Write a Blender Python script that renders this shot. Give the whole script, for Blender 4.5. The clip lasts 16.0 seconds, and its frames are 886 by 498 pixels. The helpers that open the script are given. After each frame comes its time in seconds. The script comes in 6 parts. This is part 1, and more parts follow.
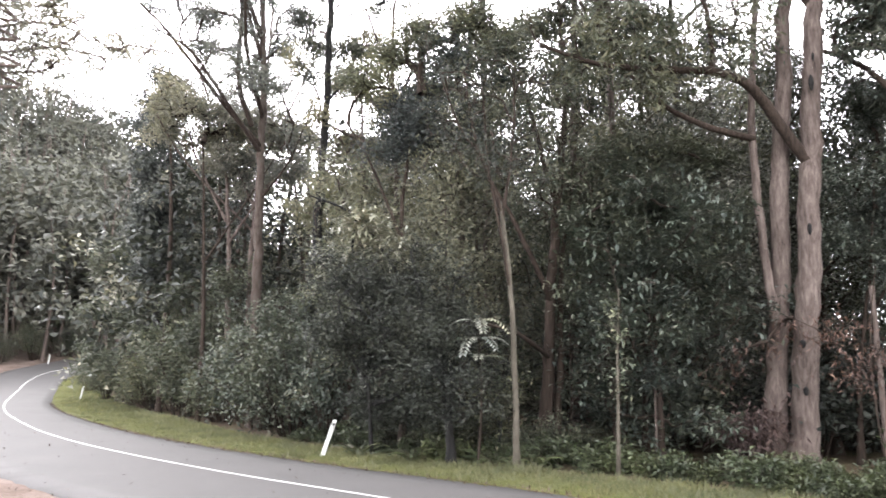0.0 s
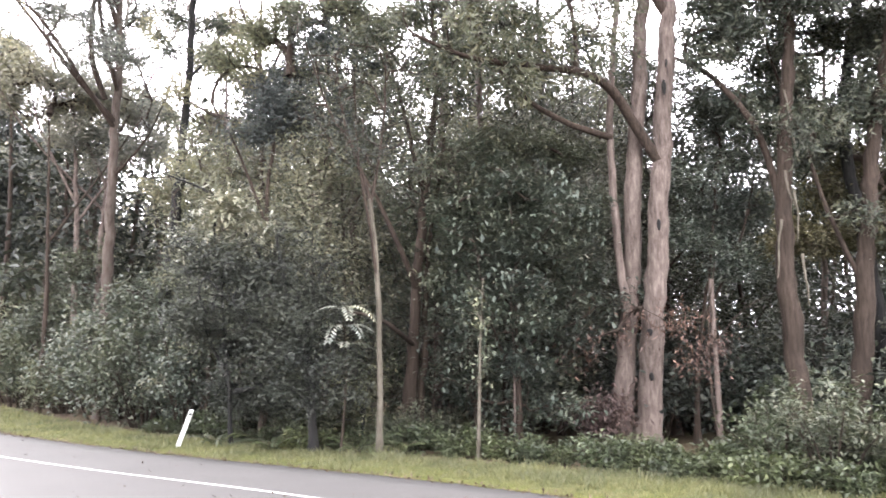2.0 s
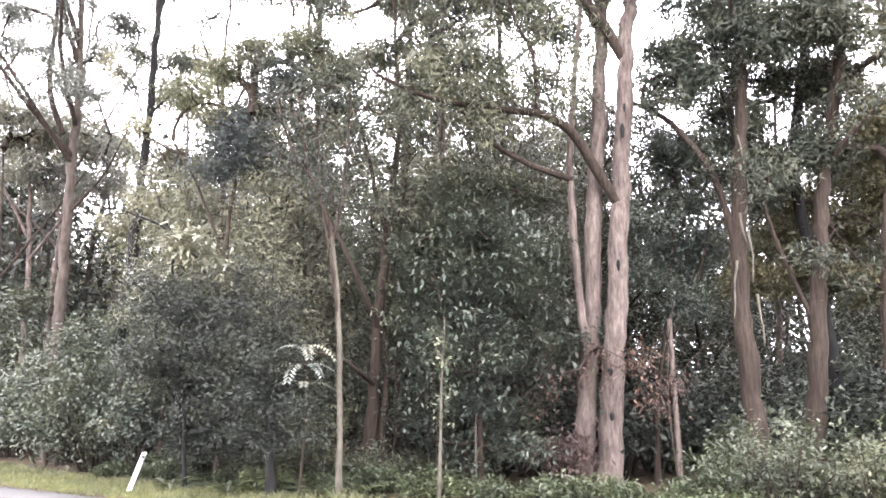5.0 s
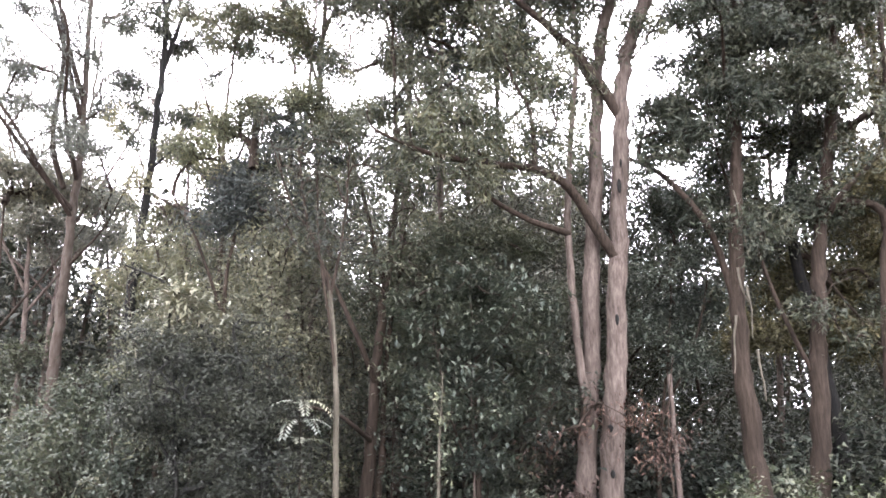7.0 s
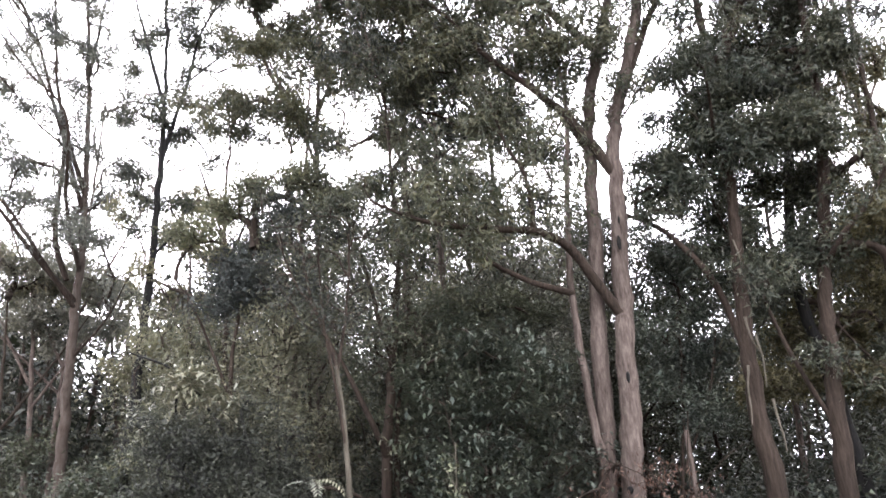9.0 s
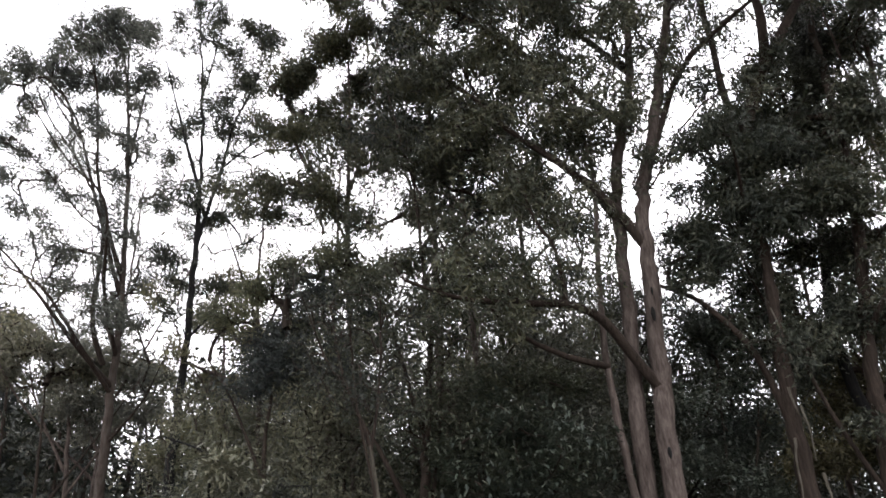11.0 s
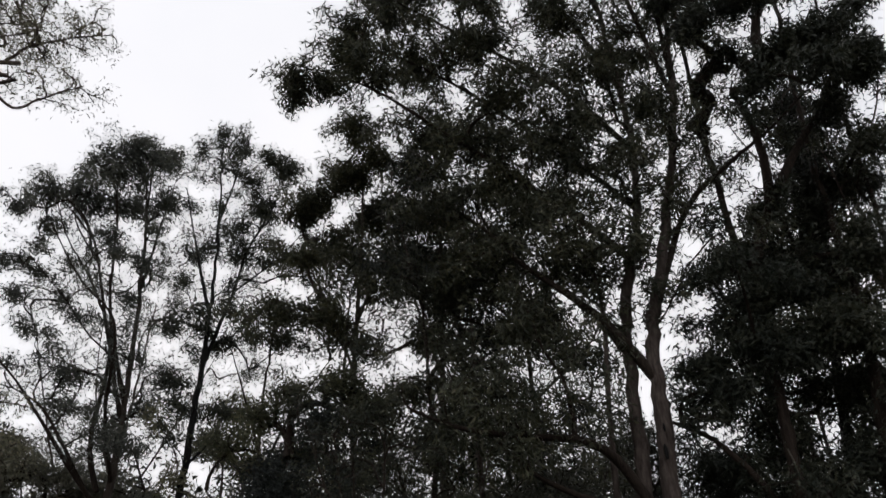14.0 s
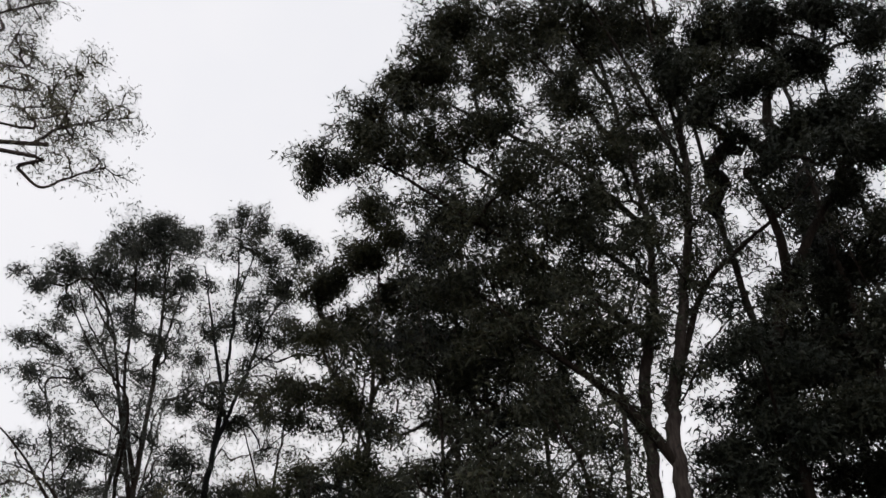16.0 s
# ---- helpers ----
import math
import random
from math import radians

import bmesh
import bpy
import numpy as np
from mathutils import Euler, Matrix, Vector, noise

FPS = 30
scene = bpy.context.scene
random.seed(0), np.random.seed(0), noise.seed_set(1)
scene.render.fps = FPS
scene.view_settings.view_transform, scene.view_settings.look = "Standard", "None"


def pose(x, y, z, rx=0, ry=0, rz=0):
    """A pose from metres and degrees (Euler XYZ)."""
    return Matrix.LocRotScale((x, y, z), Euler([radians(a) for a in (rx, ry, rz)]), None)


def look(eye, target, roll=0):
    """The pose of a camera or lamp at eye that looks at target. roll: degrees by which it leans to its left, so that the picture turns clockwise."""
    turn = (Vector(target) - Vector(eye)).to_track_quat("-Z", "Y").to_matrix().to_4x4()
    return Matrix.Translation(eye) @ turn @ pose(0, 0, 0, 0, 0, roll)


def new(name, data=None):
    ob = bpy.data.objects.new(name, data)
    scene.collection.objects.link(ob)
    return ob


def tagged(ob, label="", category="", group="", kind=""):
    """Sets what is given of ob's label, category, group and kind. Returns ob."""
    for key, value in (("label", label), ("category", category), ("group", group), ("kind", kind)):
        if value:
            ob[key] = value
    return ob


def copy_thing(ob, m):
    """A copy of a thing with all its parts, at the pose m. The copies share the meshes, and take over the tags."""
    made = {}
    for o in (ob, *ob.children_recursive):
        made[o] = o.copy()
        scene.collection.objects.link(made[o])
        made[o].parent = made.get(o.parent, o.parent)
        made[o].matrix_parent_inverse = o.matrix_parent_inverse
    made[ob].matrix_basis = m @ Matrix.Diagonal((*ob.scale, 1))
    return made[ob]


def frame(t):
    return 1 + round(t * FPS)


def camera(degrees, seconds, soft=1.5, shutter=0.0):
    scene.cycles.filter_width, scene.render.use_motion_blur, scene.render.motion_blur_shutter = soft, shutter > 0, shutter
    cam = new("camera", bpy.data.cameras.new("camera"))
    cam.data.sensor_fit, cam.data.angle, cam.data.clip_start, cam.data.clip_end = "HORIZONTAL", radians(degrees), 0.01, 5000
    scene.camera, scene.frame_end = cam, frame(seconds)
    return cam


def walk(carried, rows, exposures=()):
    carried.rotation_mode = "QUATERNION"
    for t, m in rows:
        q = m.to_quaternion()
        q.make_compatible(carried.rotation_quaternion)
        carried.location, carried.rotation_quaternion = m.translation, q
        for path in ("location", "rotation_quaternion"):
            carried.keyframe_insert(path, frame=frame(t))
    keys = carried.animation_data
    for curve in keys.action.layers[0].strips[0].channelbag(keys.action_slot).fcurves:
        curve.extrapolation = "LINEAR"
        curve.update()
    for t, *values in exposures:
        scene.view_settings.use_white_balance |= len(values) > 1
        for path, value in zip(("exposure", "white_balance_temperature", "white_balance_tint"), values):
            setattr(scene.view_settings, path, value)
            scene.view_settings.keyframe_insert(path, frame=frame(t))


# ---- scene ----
cam = camera(59.5, 16.0, soft=1.65, shutter=0.5)
ROWS = [
    (0, 0.000, 0.000, 1.750, 99.64, -0.55, -0.14),
    (0.5, -0.013, 0.000, 1.750, 99.55, -0.86, -2.70),
    (1, -0.029, 0.001, 1.752, 99.16, -0.62, -5.67),
    (1.5, -0.037, 0.002, 1.753, 99.01, -0.52, -7.31),
    (2, -0.052, 0.004, 1.754, 98.79, -0.26, -10.17),
    (2.5, -0.060, 0.005, 1.756, 98.44, -0.19, -11.67),
    (3, -0.067, 0.007, 1.757, 98.29, -0.11, -13.12),
    (3.5, -0.068, 0.007, 1.757, 98.34, 0.01, -13.24),
    (4, -0.069, 0.008, 1.753, 99.05, 0.08, -13.36),
    (4.5, -0.067, 0.009, 1.746, 100.44, 0.01, -13.19),
    (7, -0.066, 0.015, 1.719, 105.79, -0.19, -13.20),
    (7.5, -0.066, 0.016, 1.713, 106.92, 0.62, -13.06),
    (8, -0.065, 0.018, 1.707, 108.06, 1.61, -12.61),
    (8.5, -0.064, 0.020, 1.700, 109.49, 2.62, -12.07),
    (9, -0.064, 0.023, 1.693, 110.91, 3.16, -11.88),
    (11.5, -0.048, 0.036, 1.659, 118.13, 3.47, -8.64),
    (12, -0.046, 0.039, 1.652, 119.69, 3.29, -8.37),
    (12.5, -0.045, 0.045, 1.642, 121.96, 2.87, -8.44),
    (13, -0.044, 0.049, 1.636, 123.33, 2.62, -8.51),
    (13.5, -0.044, 0.053, 1.629, 124.85, 2.28, -8.66),
    (14, -0.045, 0.058, 1.623, 126.37, 2.07, -9.29),
    (14.5, -0.044, 0.063, 1.616, 127.93, 2.06, -9.18),
    (15, -0.040, 0.068, 1.609, 129.59, 1.64, -8.76),
    (15.5, -0.039, 0.073, 1.603, 131.05, 1.14, -9.07),
    (16, -0.037, 0.077, 1.598, 132.30, 1.18, -8.50),
]
EXPOSURES = [(0.0, 2.55, 6500, 16), (1.5, 2.95, 6500, 18), (2.5, 3.32, 6500, 18), (3.5, 3.62, 6500, 19), (4.5, 3.6, 6450, 20), (7.0, 3.02, 6400, 19), (9.0, 2.42, 6400, 18), (11.5, 0.68, 6500, 14), (12.5, 0.1, 6500, 13), (14.0, -0.72, 6500, 13), (16.0, -0.84, 6500, 13)]
walk(cam, [(t, pose(x, y, z, rx, ry, rz)) for t, x, y, z, rx, ry, rz in ROWS], EXPOSURES)

# ---- overcast sky and its soft sun ----
SUN_UP, SUN_AZ = 52, -35  # degrees above the horizon; degrees east of straight ahead
world = bpy.data.worlds.new("world")
scene.world = world
world.use_nodes = True
wn, wl = world.node_tree.nodes, world.node_tree.links
wn.clear()
sky = wn.new("ShaderNodeTexSky")
sky.sky_type, sky.sun_disc = "NISHITA", False
sky.sun_elevation, sky.sun_rotation = radians(SUN_UP), radians(SUN_AZ)
blue = wn.new("ShaderNodeBackground")
blue.inputs["Strength"].default_value = 0.1
wl.new(sky.outputs["Color"], blue.inputs["Color"])
where = wn.new("ShaderNodeTexCoord")
cloud = wn.new("ShaderNodeTexNoise")
cloud.inputs["Scale"].default_value, cloud.inputs["Detail"].default_value = 1.6, 5
wl.new(where.outputs["Generated"], cloud.inputs["Vector"])
shade = wn.new("ShaderNodeValToRGB")
shade.color_ramp.elements[0].position, shade.color_ramp.elements[0].color = 0.3, (0.86, 0.89, 0.93, 1)
shade.color_ramp.elements[1].position, shade.color_ramp.elements[1].color = 0.65, (1.0, 1.0, 1.0, 1)
wl.new(cloud.outputs["Fac"], shade.inputs["Fac"])
white = wn.new("ShaderNodeBackground")
white.inputs["Strength"].default_value = 1.75
wl.new(shade.outputs["Color"], white.inputs["Color"])
overcast = wn.new("ShaderNodeMixShader")
overcast.inputs["Fac"].default_value = 0.93
wl.new(blue.outputs[0], overcast.inputs[1])
wl.new(white.outputs[0], overcast.inputs[2])
out = wn.new("ShaderNodeOutputWorld")
wl.new(overcast.outputs[0], out.inputs["Surface"])
sun = new("sun", bpy.data.lights.new("sun", "SUN"))
sun.data.energy, sun.data.angle, sun.data.color = 0.6, radians(25), (1.0, 0.97, 0.93)
a, b = radians(SUN_UP), radians(SUN_AZ)
sun.matrix_world = look((60 * math.sin(b) * math.cos(a), 60 * math.cos(b) * math.cos(a), 60 * math.sin(a)), (0, 0, 0))

# ---- materials ----


def material(name, rough=0.8, spec=0.3):
    m = bpy.data.materials.new(name)
    m.use_nodes = True
    n, l = m.node_tree.nodes, m.node_tree.links
    b = n["Principled BSDF"]
    b.inputs["Roughness"].default_value = rough
    b.inputs["Specular IOR Level"].default_value = spec
    return m, n, l, b


def ramp(n, l, fac, stops):
    r = n.new("ShaderNodeValToRGB")
    e = r.color_ramp.elements
    while len(e) < len(stops):
        e.new(0.5)
    for i, (p, c) in enumerate(stops):
        e[i].position, e[i].color = p, (*c, 1)
    l.new(fac, r.inputs["Fac"])
    return r.outputs["Color"]


def noise_node(n, l, scale, detail=4, rough=0.55, stretch=(1, 1, 1)):
    tc, mp, nz = n.new("ShaderNodeTexCoord"), n.new("ShaderNodeMapping"), n.new("ShaderNodeTexNoise")
    mp.inputs["Scale"].default_value = stretch
    nz.inputs["Scale"].default_value, nz.inputs["Detail"].default_value, nz.inputs["Roughness"].default_value = scale, detail, rough
    l.new(tc.outputs["Object"], mp.inputs["Vector"])
    l.new(mp.outputs["Vector"], nz.inputs["Vector"])
    return nz.outputs["Fac"]


def mix_color(n, l, fac, c1, c2, mode="MIX"):
    m = n.new("ShaderNodeMix")
    m.data_type, m.blend_type = "RGBA", mode
    for socket, value in ((m.inputs["Factor"], fac), (m.inputs["A"], c1), (m.inputs["B"], c2)):
        if isinstance(value, (int, float)):
            socket.default_value = value
        elif isinstance(value, tuple):
            socket.default_value = (*value, 1)
        else:
            l.new(value, socket)
    return m.outputs["Result"]


def bump(n, l, b, height, strength, distance=0.02):
    k = n.new("ShaderNodeBump")
    k.inputs["Strength"].default_value, k.inputs["Distance"].default_value = strength, distance
    l.new(height, k.inputs["Height"])
    l.new(k.outputs["Normal"], b.inputs["Normal"])


def leaf_material(name, c1, c2, c3, rough=0.5, spec=0.22, through_light=0.2):
    """Leaves: each takes a tone of its own between three; some light passes through."""
    m, n, l, b = material(name, rough, spec)
    g = n.new("ShaderNodeNewGeometry")
    tone = ramp(n, l, g.outputs["Random Per Island"], [(0.0, c1), (0.55, c2), (1.0, c3)])
    patch = noise_node(n, l, 0.7, 3)
    patch = ramp(n, l, patch, [(0.35, (0.7, 0.72, 0.74)), (0.65, (1.15, 1.12, 1.0))])
    tone = mix_color(n, l, 1.0, tone, patch, "MULTIPLY")
    each = n.new("ShaderNodeObjectInfo")
    tone = mix_color(n, l, 1.0, tone, ramp(n, l, each.outputs["Random"], [(0.0, (0.72, 0.76, 0.8)), (0.5, (1.0, 1.0, 1.0)), (1.0, (1.42, 1.34, 1.16))]), "MULTIPLY")
    l.new(tone, b.inputs["Base Color"])
    t = n.new("ShaderNodeBsdfTranslucent")
    l.new(mix_color(n, l, 1.0, tone, (1.05, 1.1, 0.75), "MULTIPLY"), t.inputs["Color"])
    mx = n.new("ShaderNodeMixShader")
    mx.inputs["Fac"].default_value = through_light
    l.new(b.outputs[0], mx.inputs[1])
    l.new(t.outputs[0], mx.inputs[2])
    l.new(mx.outputs[0], n["Material Output"].inputs["Surface"])
    return m


def bark_material(name, dark, mid, light, streak=(6, 6, 0.7), strength=0.7):
    m, n, l, b = material(name, 0.9, 0.15)
    fine = noise_node(n, l, 3.0, 6, 0.65, streak)
    broad = noise_node(n, l, 1.1, 3, 0.5, (1, 1, 0.5))
    c = ramp(n, l, fine, [(0.3, dark), (0.5, mid), (0.72, light)])
    c = mix_color(n, l, 1.0, c, ramp(n, l, broad, [(0.3, (0.65, 0.62, 0.6)), (0.7, (1.15, 1.12, 1.1))]), "MULTIPLY")
    l.new(c, b.inputs["Base Color"])
    bump(n, l, b, fine, strength, 0.03)
    return m


LEAF_GUM = leaf_material("gum_leaf", (0.0252, 0.0314, 0.0239), (0.0424, 0.0472, 0.0351), (0.0739, 0.0747, 0.0546), 0.45, 0.15, 0.12)
# grey gum leaves, their colour lightened to imitate haze and glare
LEAF_GREY_HAZED = leaf_material("hazed_grey_gum_leaf", (0.0780, 0.0840, 0.0770), (0.1200, 0.1230, 0.1110), (0.1850, 0.1800, 0.1580), 0.5, 0.15, 0.15)
# leaves of dark bushes; thickets and back wood also use them for shade
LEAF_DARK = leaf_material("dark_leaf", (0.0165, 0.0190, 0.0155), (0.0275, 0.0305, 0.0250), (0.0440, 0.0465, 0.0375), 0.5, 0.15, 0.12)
LEAF_BUSH = leaf_material("bush_leaf", (0.0351, 0.0446, 0.0392), (0.0580, 0.0702, 0.0607), (0.0972, 0.1080, 0.0918), 0.5, 0.18, 0.08)
LEAF_BROAD = leaf_material("broad_leaf", (0.0336, 0.0426, 0.0336), (0.0571, 0.0672, 0.0526), (0.1064, 0.1142, 0.0896), 0.5, 0.22, 0.1)
LEAF_OLIVE = leaf_material("olive_leaf", (0.0660, 0.0690, 0.0530), (0.1080, 0.1090, 0.0810), (0.1680, 0.1640, 0.1210))
LEAF_SHRUB = leaf_material("shrub_leaf", (0.0352, 0.0414, 0.0299), (0.0581, 0.0651, 0.0475), (0.0986, 0.1012, 0.0757), 0.52, 0.22)
LEAF_HERB = leaf_material("herb_leaf", (0.0211, 0.0284, 0.0140), (0.0364, 0.0471, 0.0231), (0.0617, 0.0725, 0.0385), 0.45, 0.35)
LEAF_PALE = leaf_material("pale_leaf", (0.0700, 0.0780, 0.0670), (0.1050, 0.1130, 0.0980), (0.1500, 0.1540, 0.1370), 0.4, 0.35, 0.05)
LEAF_RUST = leaf_material("rusty_leaf", (0.0500, 0.0450, 0.0260), (0.0820, 0.0730, 0.0410), (0.1250, 0.1100, 0.0630), 0.55, 0.15, 0.2)
LEAF_VINE = leaf_material("vine_leaf", (0.0258, 0.0305, 0.0290), (0.0407, 0.0461, 0.0438), (0.0609, 0.0665, 0.0618), 0.5, 0.2, 0.12)
LEAF_DEAD = leaf_material("dead_leaf", (0.0263, 0.0144, 0.0127), (0.0491, 0.0280, 0.0237), (0.0961, 0.0640, 0.0580), 0.6, 0.3, 0.2)
# hill leaves: haze over the distance is put into this paler, greyer colour
LEAF_HILL_HAZED = leaf_material("hazed_hill_leaf", (0.0780, 0.0770, 0.0660), (0.0960, 0.0940, 0.0800), (0.1200, 0.1160, 0.0980), 0.75, 0.08, 0.1)
GRASS = leaf_material("grass_blade", (0.0429, 0.0513, 0.0221), (0.0732, 0.0801, 0.0372), (0.1265, 0.1210, 0.0781), 0.5, 0.35, 0.35)
BARK_GUM = bark_material("gum_bark", (0.03, 0.023, 0.02), (0.074, 0.06, 0.053), (0.125, 0.106, 0.096), (4, 4, 0.9), 1.0)
BARK_BROWN = bark_material("brown_bark", (0.0110, 0.0081, 0.0067), (0.0252, 0.0188, 0.0148), (0.0440, 0.0340, 0.0273))
BARK_DARK = bark_material("dark_bark", (0.0040, 0.0040, 0.0048), (0.0104, 0.0104, 0.0104), (0.0208, 0.0200, 0.0184))
BARK_PALE = bark_material("pale_bark", (0.0365, 0.0332, 0.0250), (0.0620, 0.0571, 0.0457), (0.0919, 0.0859, 0.0713), (3, 3, 1.5), 0.35)
BARK_RED = bark_material("salmon_bark", (0.0262, 0.0187, 0.0153), (0.0494, 0.0397, 0.0339), (0.0690, 0.0626, 0.0551), (3, 3, 0.8), 0.3)


def ground_material(name, stops, scale, strength, spots=None):
    m, n, l, b = material(name, 0.95, 0.1)
    broad, fine = noise_node(n, l, scale, 6, 0.65), noise_node(n, l, scale * 22, 4, 0.6)
    c = ramp(n, l, broad, stops)
    c = mix_color(n, l, 1.0, c, ramp(n, l, fine, [(0.3, (0.6, 0.6, 0.6)), (0.7, (1.3, 1.28, 1.25))]), "MULTIPLY")
    l.new(c, b.inputs["Base Color"])
    bump(n, l, b, fine, strength, 0.03)
    return m


FLOOR = ground_material("leaf_litter", [(0.3, (0.0287, 0.0213, 0.0148)), (0.5, (0.0574, 0.0410, 0.0279)), (0.7, (0.0492, 0.0508, 0.0246))], 0.6, 0.8)
TURF = ground_material("turf", [(0.3, (0.0339, 0.0402, 0.0120)), (0.5, (0.0522, 0.0563, 0.0161)), (0.7, (0.0683, 0.0603, 0.0281))], 1.3, 0.8)
DIRT = ground_material("gravelly_dirt", [(0.3, (0.0656, 0.0476, 0.0385)), (0.5, (0.0984, 0.0754, 0.0640)), (0.7, (0.1312, 0.1066, 0.0943))], 0.9, 0.7)


def asphalt_material():
    m, n, l, b = material("worn_asphalt", 0.75, 0.35)
    grit, broad = noise_node(n, l, 140, 3, 0.6), noise_node(n, l, 0.5, 5, 0.6)
    c = ramp(n, l, broad, [(0.3, (0.0335, 0.0318, 0.0307)), (0.6, (0.039, 0.037, 0.0356)), (0.75, (0.0447, 0.0422, 0.0408))])
    c = mix_color(n, l, 1.0, c, ramp(n, l, grit, [(0.3, (0.75, 0.75, 0.75)), (0.7, (1.2, 1.2, 1.2))]), "MULTIPLY")
    l.new(c, b.inputs["Base Color"])
    bump(n, l, b, grit, 0.35, 0.004)
    return m


def paint_material(name, color, worn):
    m, n, l, b = material(name, 0.55, 0.4)
    w = noise_node(n, l, 9, 6, 0.7)
    l.new(ramp(n, l, w, [(0.34, worn), (0.46, color)]), b.inputs["Base Color"])
    bump(n, l, b, w, 0.15, 0.003)
    return m


ASPHALT = asphalt_material()
LINE_PAINT = paint_material("road_paint", (0.4, 0.4, 0.39), (0.2, 0.2, 0.19))
POST_PAINT = paint_material("post_paint", (0.36, 0.37, 0.35), (0.2, 0.2, 0.18))
REFLECTOR = paint_material("reflector", (0.025, 0.025, 0.027), (0.015, 0.015, 0.015))

# ---- mesh helpers ----


def mesh_object(name, verts, quads, mat, parent=None, label="", smooth=True):
    """One mesh object out of arrays; quads may hold triangles as rows of three."""
    V, F = np.asarray(verts, dtype=np.float32), np.asarray(quads, dtype=np.int32)
    me = bpy.data.meshes.new(name)
    k = F.shape[1]
    me.vertices.add(len(V))
    me.vertices.foreach_set("co", V.ravel())
    me.loops.add(F.size)
    me.loops.foreach_set("vertex_index", F.ravel())
    me.polygons.add(len(F))
    me.polygons.foreach_set("loop_start", np.arange(0, F.size, k, dtype=np.int32))
    me.polygons.foreach_set("use_smooth", np.full(len(F), smooth))
    me.materials.append(mat)
    me.update(calc_edges=True)
    me.validate()
    ob = new(name, me)
    if parent is not None:
        ob.parent = parent
    if label:
        ob["label"] = label
    return ob


def part(name, bm, mat, parent=None, label=""):
    me = bpy.data.meshes.new(name)
    bm.to_mesh(me)
    bm.free()
    me.materials.append(mat)
    ob = new(name, me)
    if parent is not None:
        ob.parent = parent
    if label:
        ob["label"] = label
    return ob


def holder(name, at, label, category, group="", turn=0.0):
    ob = new(name)
    ob.matrix_world = pose(*at, 0, 0, turn)
    return tagged(ob, label, category, group)


def curve_through(points, n):
    """n points on a smooth line through the given ones (Catmull-Rom)."""
    P = np.asarray(points, float)
    if len(P) == 2:
        return P[0] + (P[1] - P[0]) * np.linspace(0, 1, n)[:, None]
    Q = np.vstack([2 * P[0] - P[1], P, 2 * P[-1] - P[-2]])
    u = np.linspace(0, len(P) - 1 - 1e-9, n)
    i, f = u.astype(int), (u % 1)[:, None]
    a, b, c, d = Q[i], Q[i + 1], Q[i + 2], Q[i + 3]
    return 0.5 * (2 * b + (c - a) * f + (2 * a - 5 * b + 4 * c - d) * f**2 + (3 * b - a - 3 * c + d) * f**3)


def tube(P, R, k, flare=None):
    """A tapered tube along P with radii R and k sides: verts and quads."""
    T = np.gradient(P, axis=0)
    T /= np.linalg.norm(T, axis=1)[:, None] + 1e-9
    mean = np.abs(T.mean(0))
    ref = np.eye(3)[int(np.argmin(mean))]
    U = np.cross(T, ref)
    U /= np.linalg.norm(U, axis=1)[:, None] + 1e-9
    W = np.cross(T, U)
    a = np.arange(k) * 2 * np.pi / k
    rr = R[:, None] * (np.ones(k) if flare is None else flare)
    V = P[:, None, :] + rr[:, :, None] * (np.cos(a)[None, :, None] * U[:, None, :] + np.sin(a)[None, :, None] * W[:, None, :])
    n = len(P)
    i, j = np.meshgrid(np.arange(n - 1), np.arange(k), indexing="ij")
    q = np.stack([i * k + j, i * k + (j + 1) % k, (i + 1) * k + (j + 1) % k, (i + 1) * k + j], -1).reshape(-1, 4)
    return V.reshape(-1, 3), q


class Heap:
    """Gathers pieces of mesh, to be joined into one part."""

    def __init__(self):
        self.v, self.f, self.n = [], [], 0

    def add(self, v, f):
        self.v.append(v), self.f.append(f + self.n)
        self.n += len(v)

    def make(self, name, mat, parent, label="", smooth=True):
        if not self.v:
            return None
        return mesh_object(name, np.vstack(self.v), np.vstack(self.f), mat, parent, label, smooth)


def unit(v):
    return v / (np.linalg.norm(v, axis=-1, keepdims=True) + 1e-9)


def leaf_quads(rng, centres, each, spread, size, droop=0.6, flat=0.0, squash=0.85, simple=False):
    """Pointed leaves about the centres. droop: how far they hang; flat: how far their faces turn to the sky; simple: three corners instead of four."""
    C = np.repeat(np.asarray(centres, float), each, axis=0)
    n = len(C)
    base = C + rng.normal(size=(n, 3)) * spread * np.array([1, 1, squash])
    a = rng.normal(size=(n, 3))
    a[:, 2] = a[:, 2] * 0.6 - droop
    a = unit(a) * (size[0] * rng.uniform(0.65, 1.3, n))[:, None]
    ref = unit(rng.normal(size=(n, 3)) * (1.0 - flat) + np.array([0, 0, 1.5 * flat]))
    s = unit(np.cross(a, ref)) * (size[1] * rng.uniform(0.7, 1.25, n))[:, None] * 0.5
    up = unit(np.cross(s, a)) * (size[1] * rng.uniform(0.05, 0.35, n))[:, None]
    mid = base + a * 0.42
    if simple:
        V = np.stack([base - s * 0.3, mid + s * 1.3 + up, base + a], 1).reshape(-1, 3)
        return V, np.arange(3 * n).reshape(-1, 3)
    V = np.stack([base, mid + s + up, base + a, mid - s + up], 1).reshape(-1, 3)
    return V, np.arange(4 * n).reshape(-1, 4)


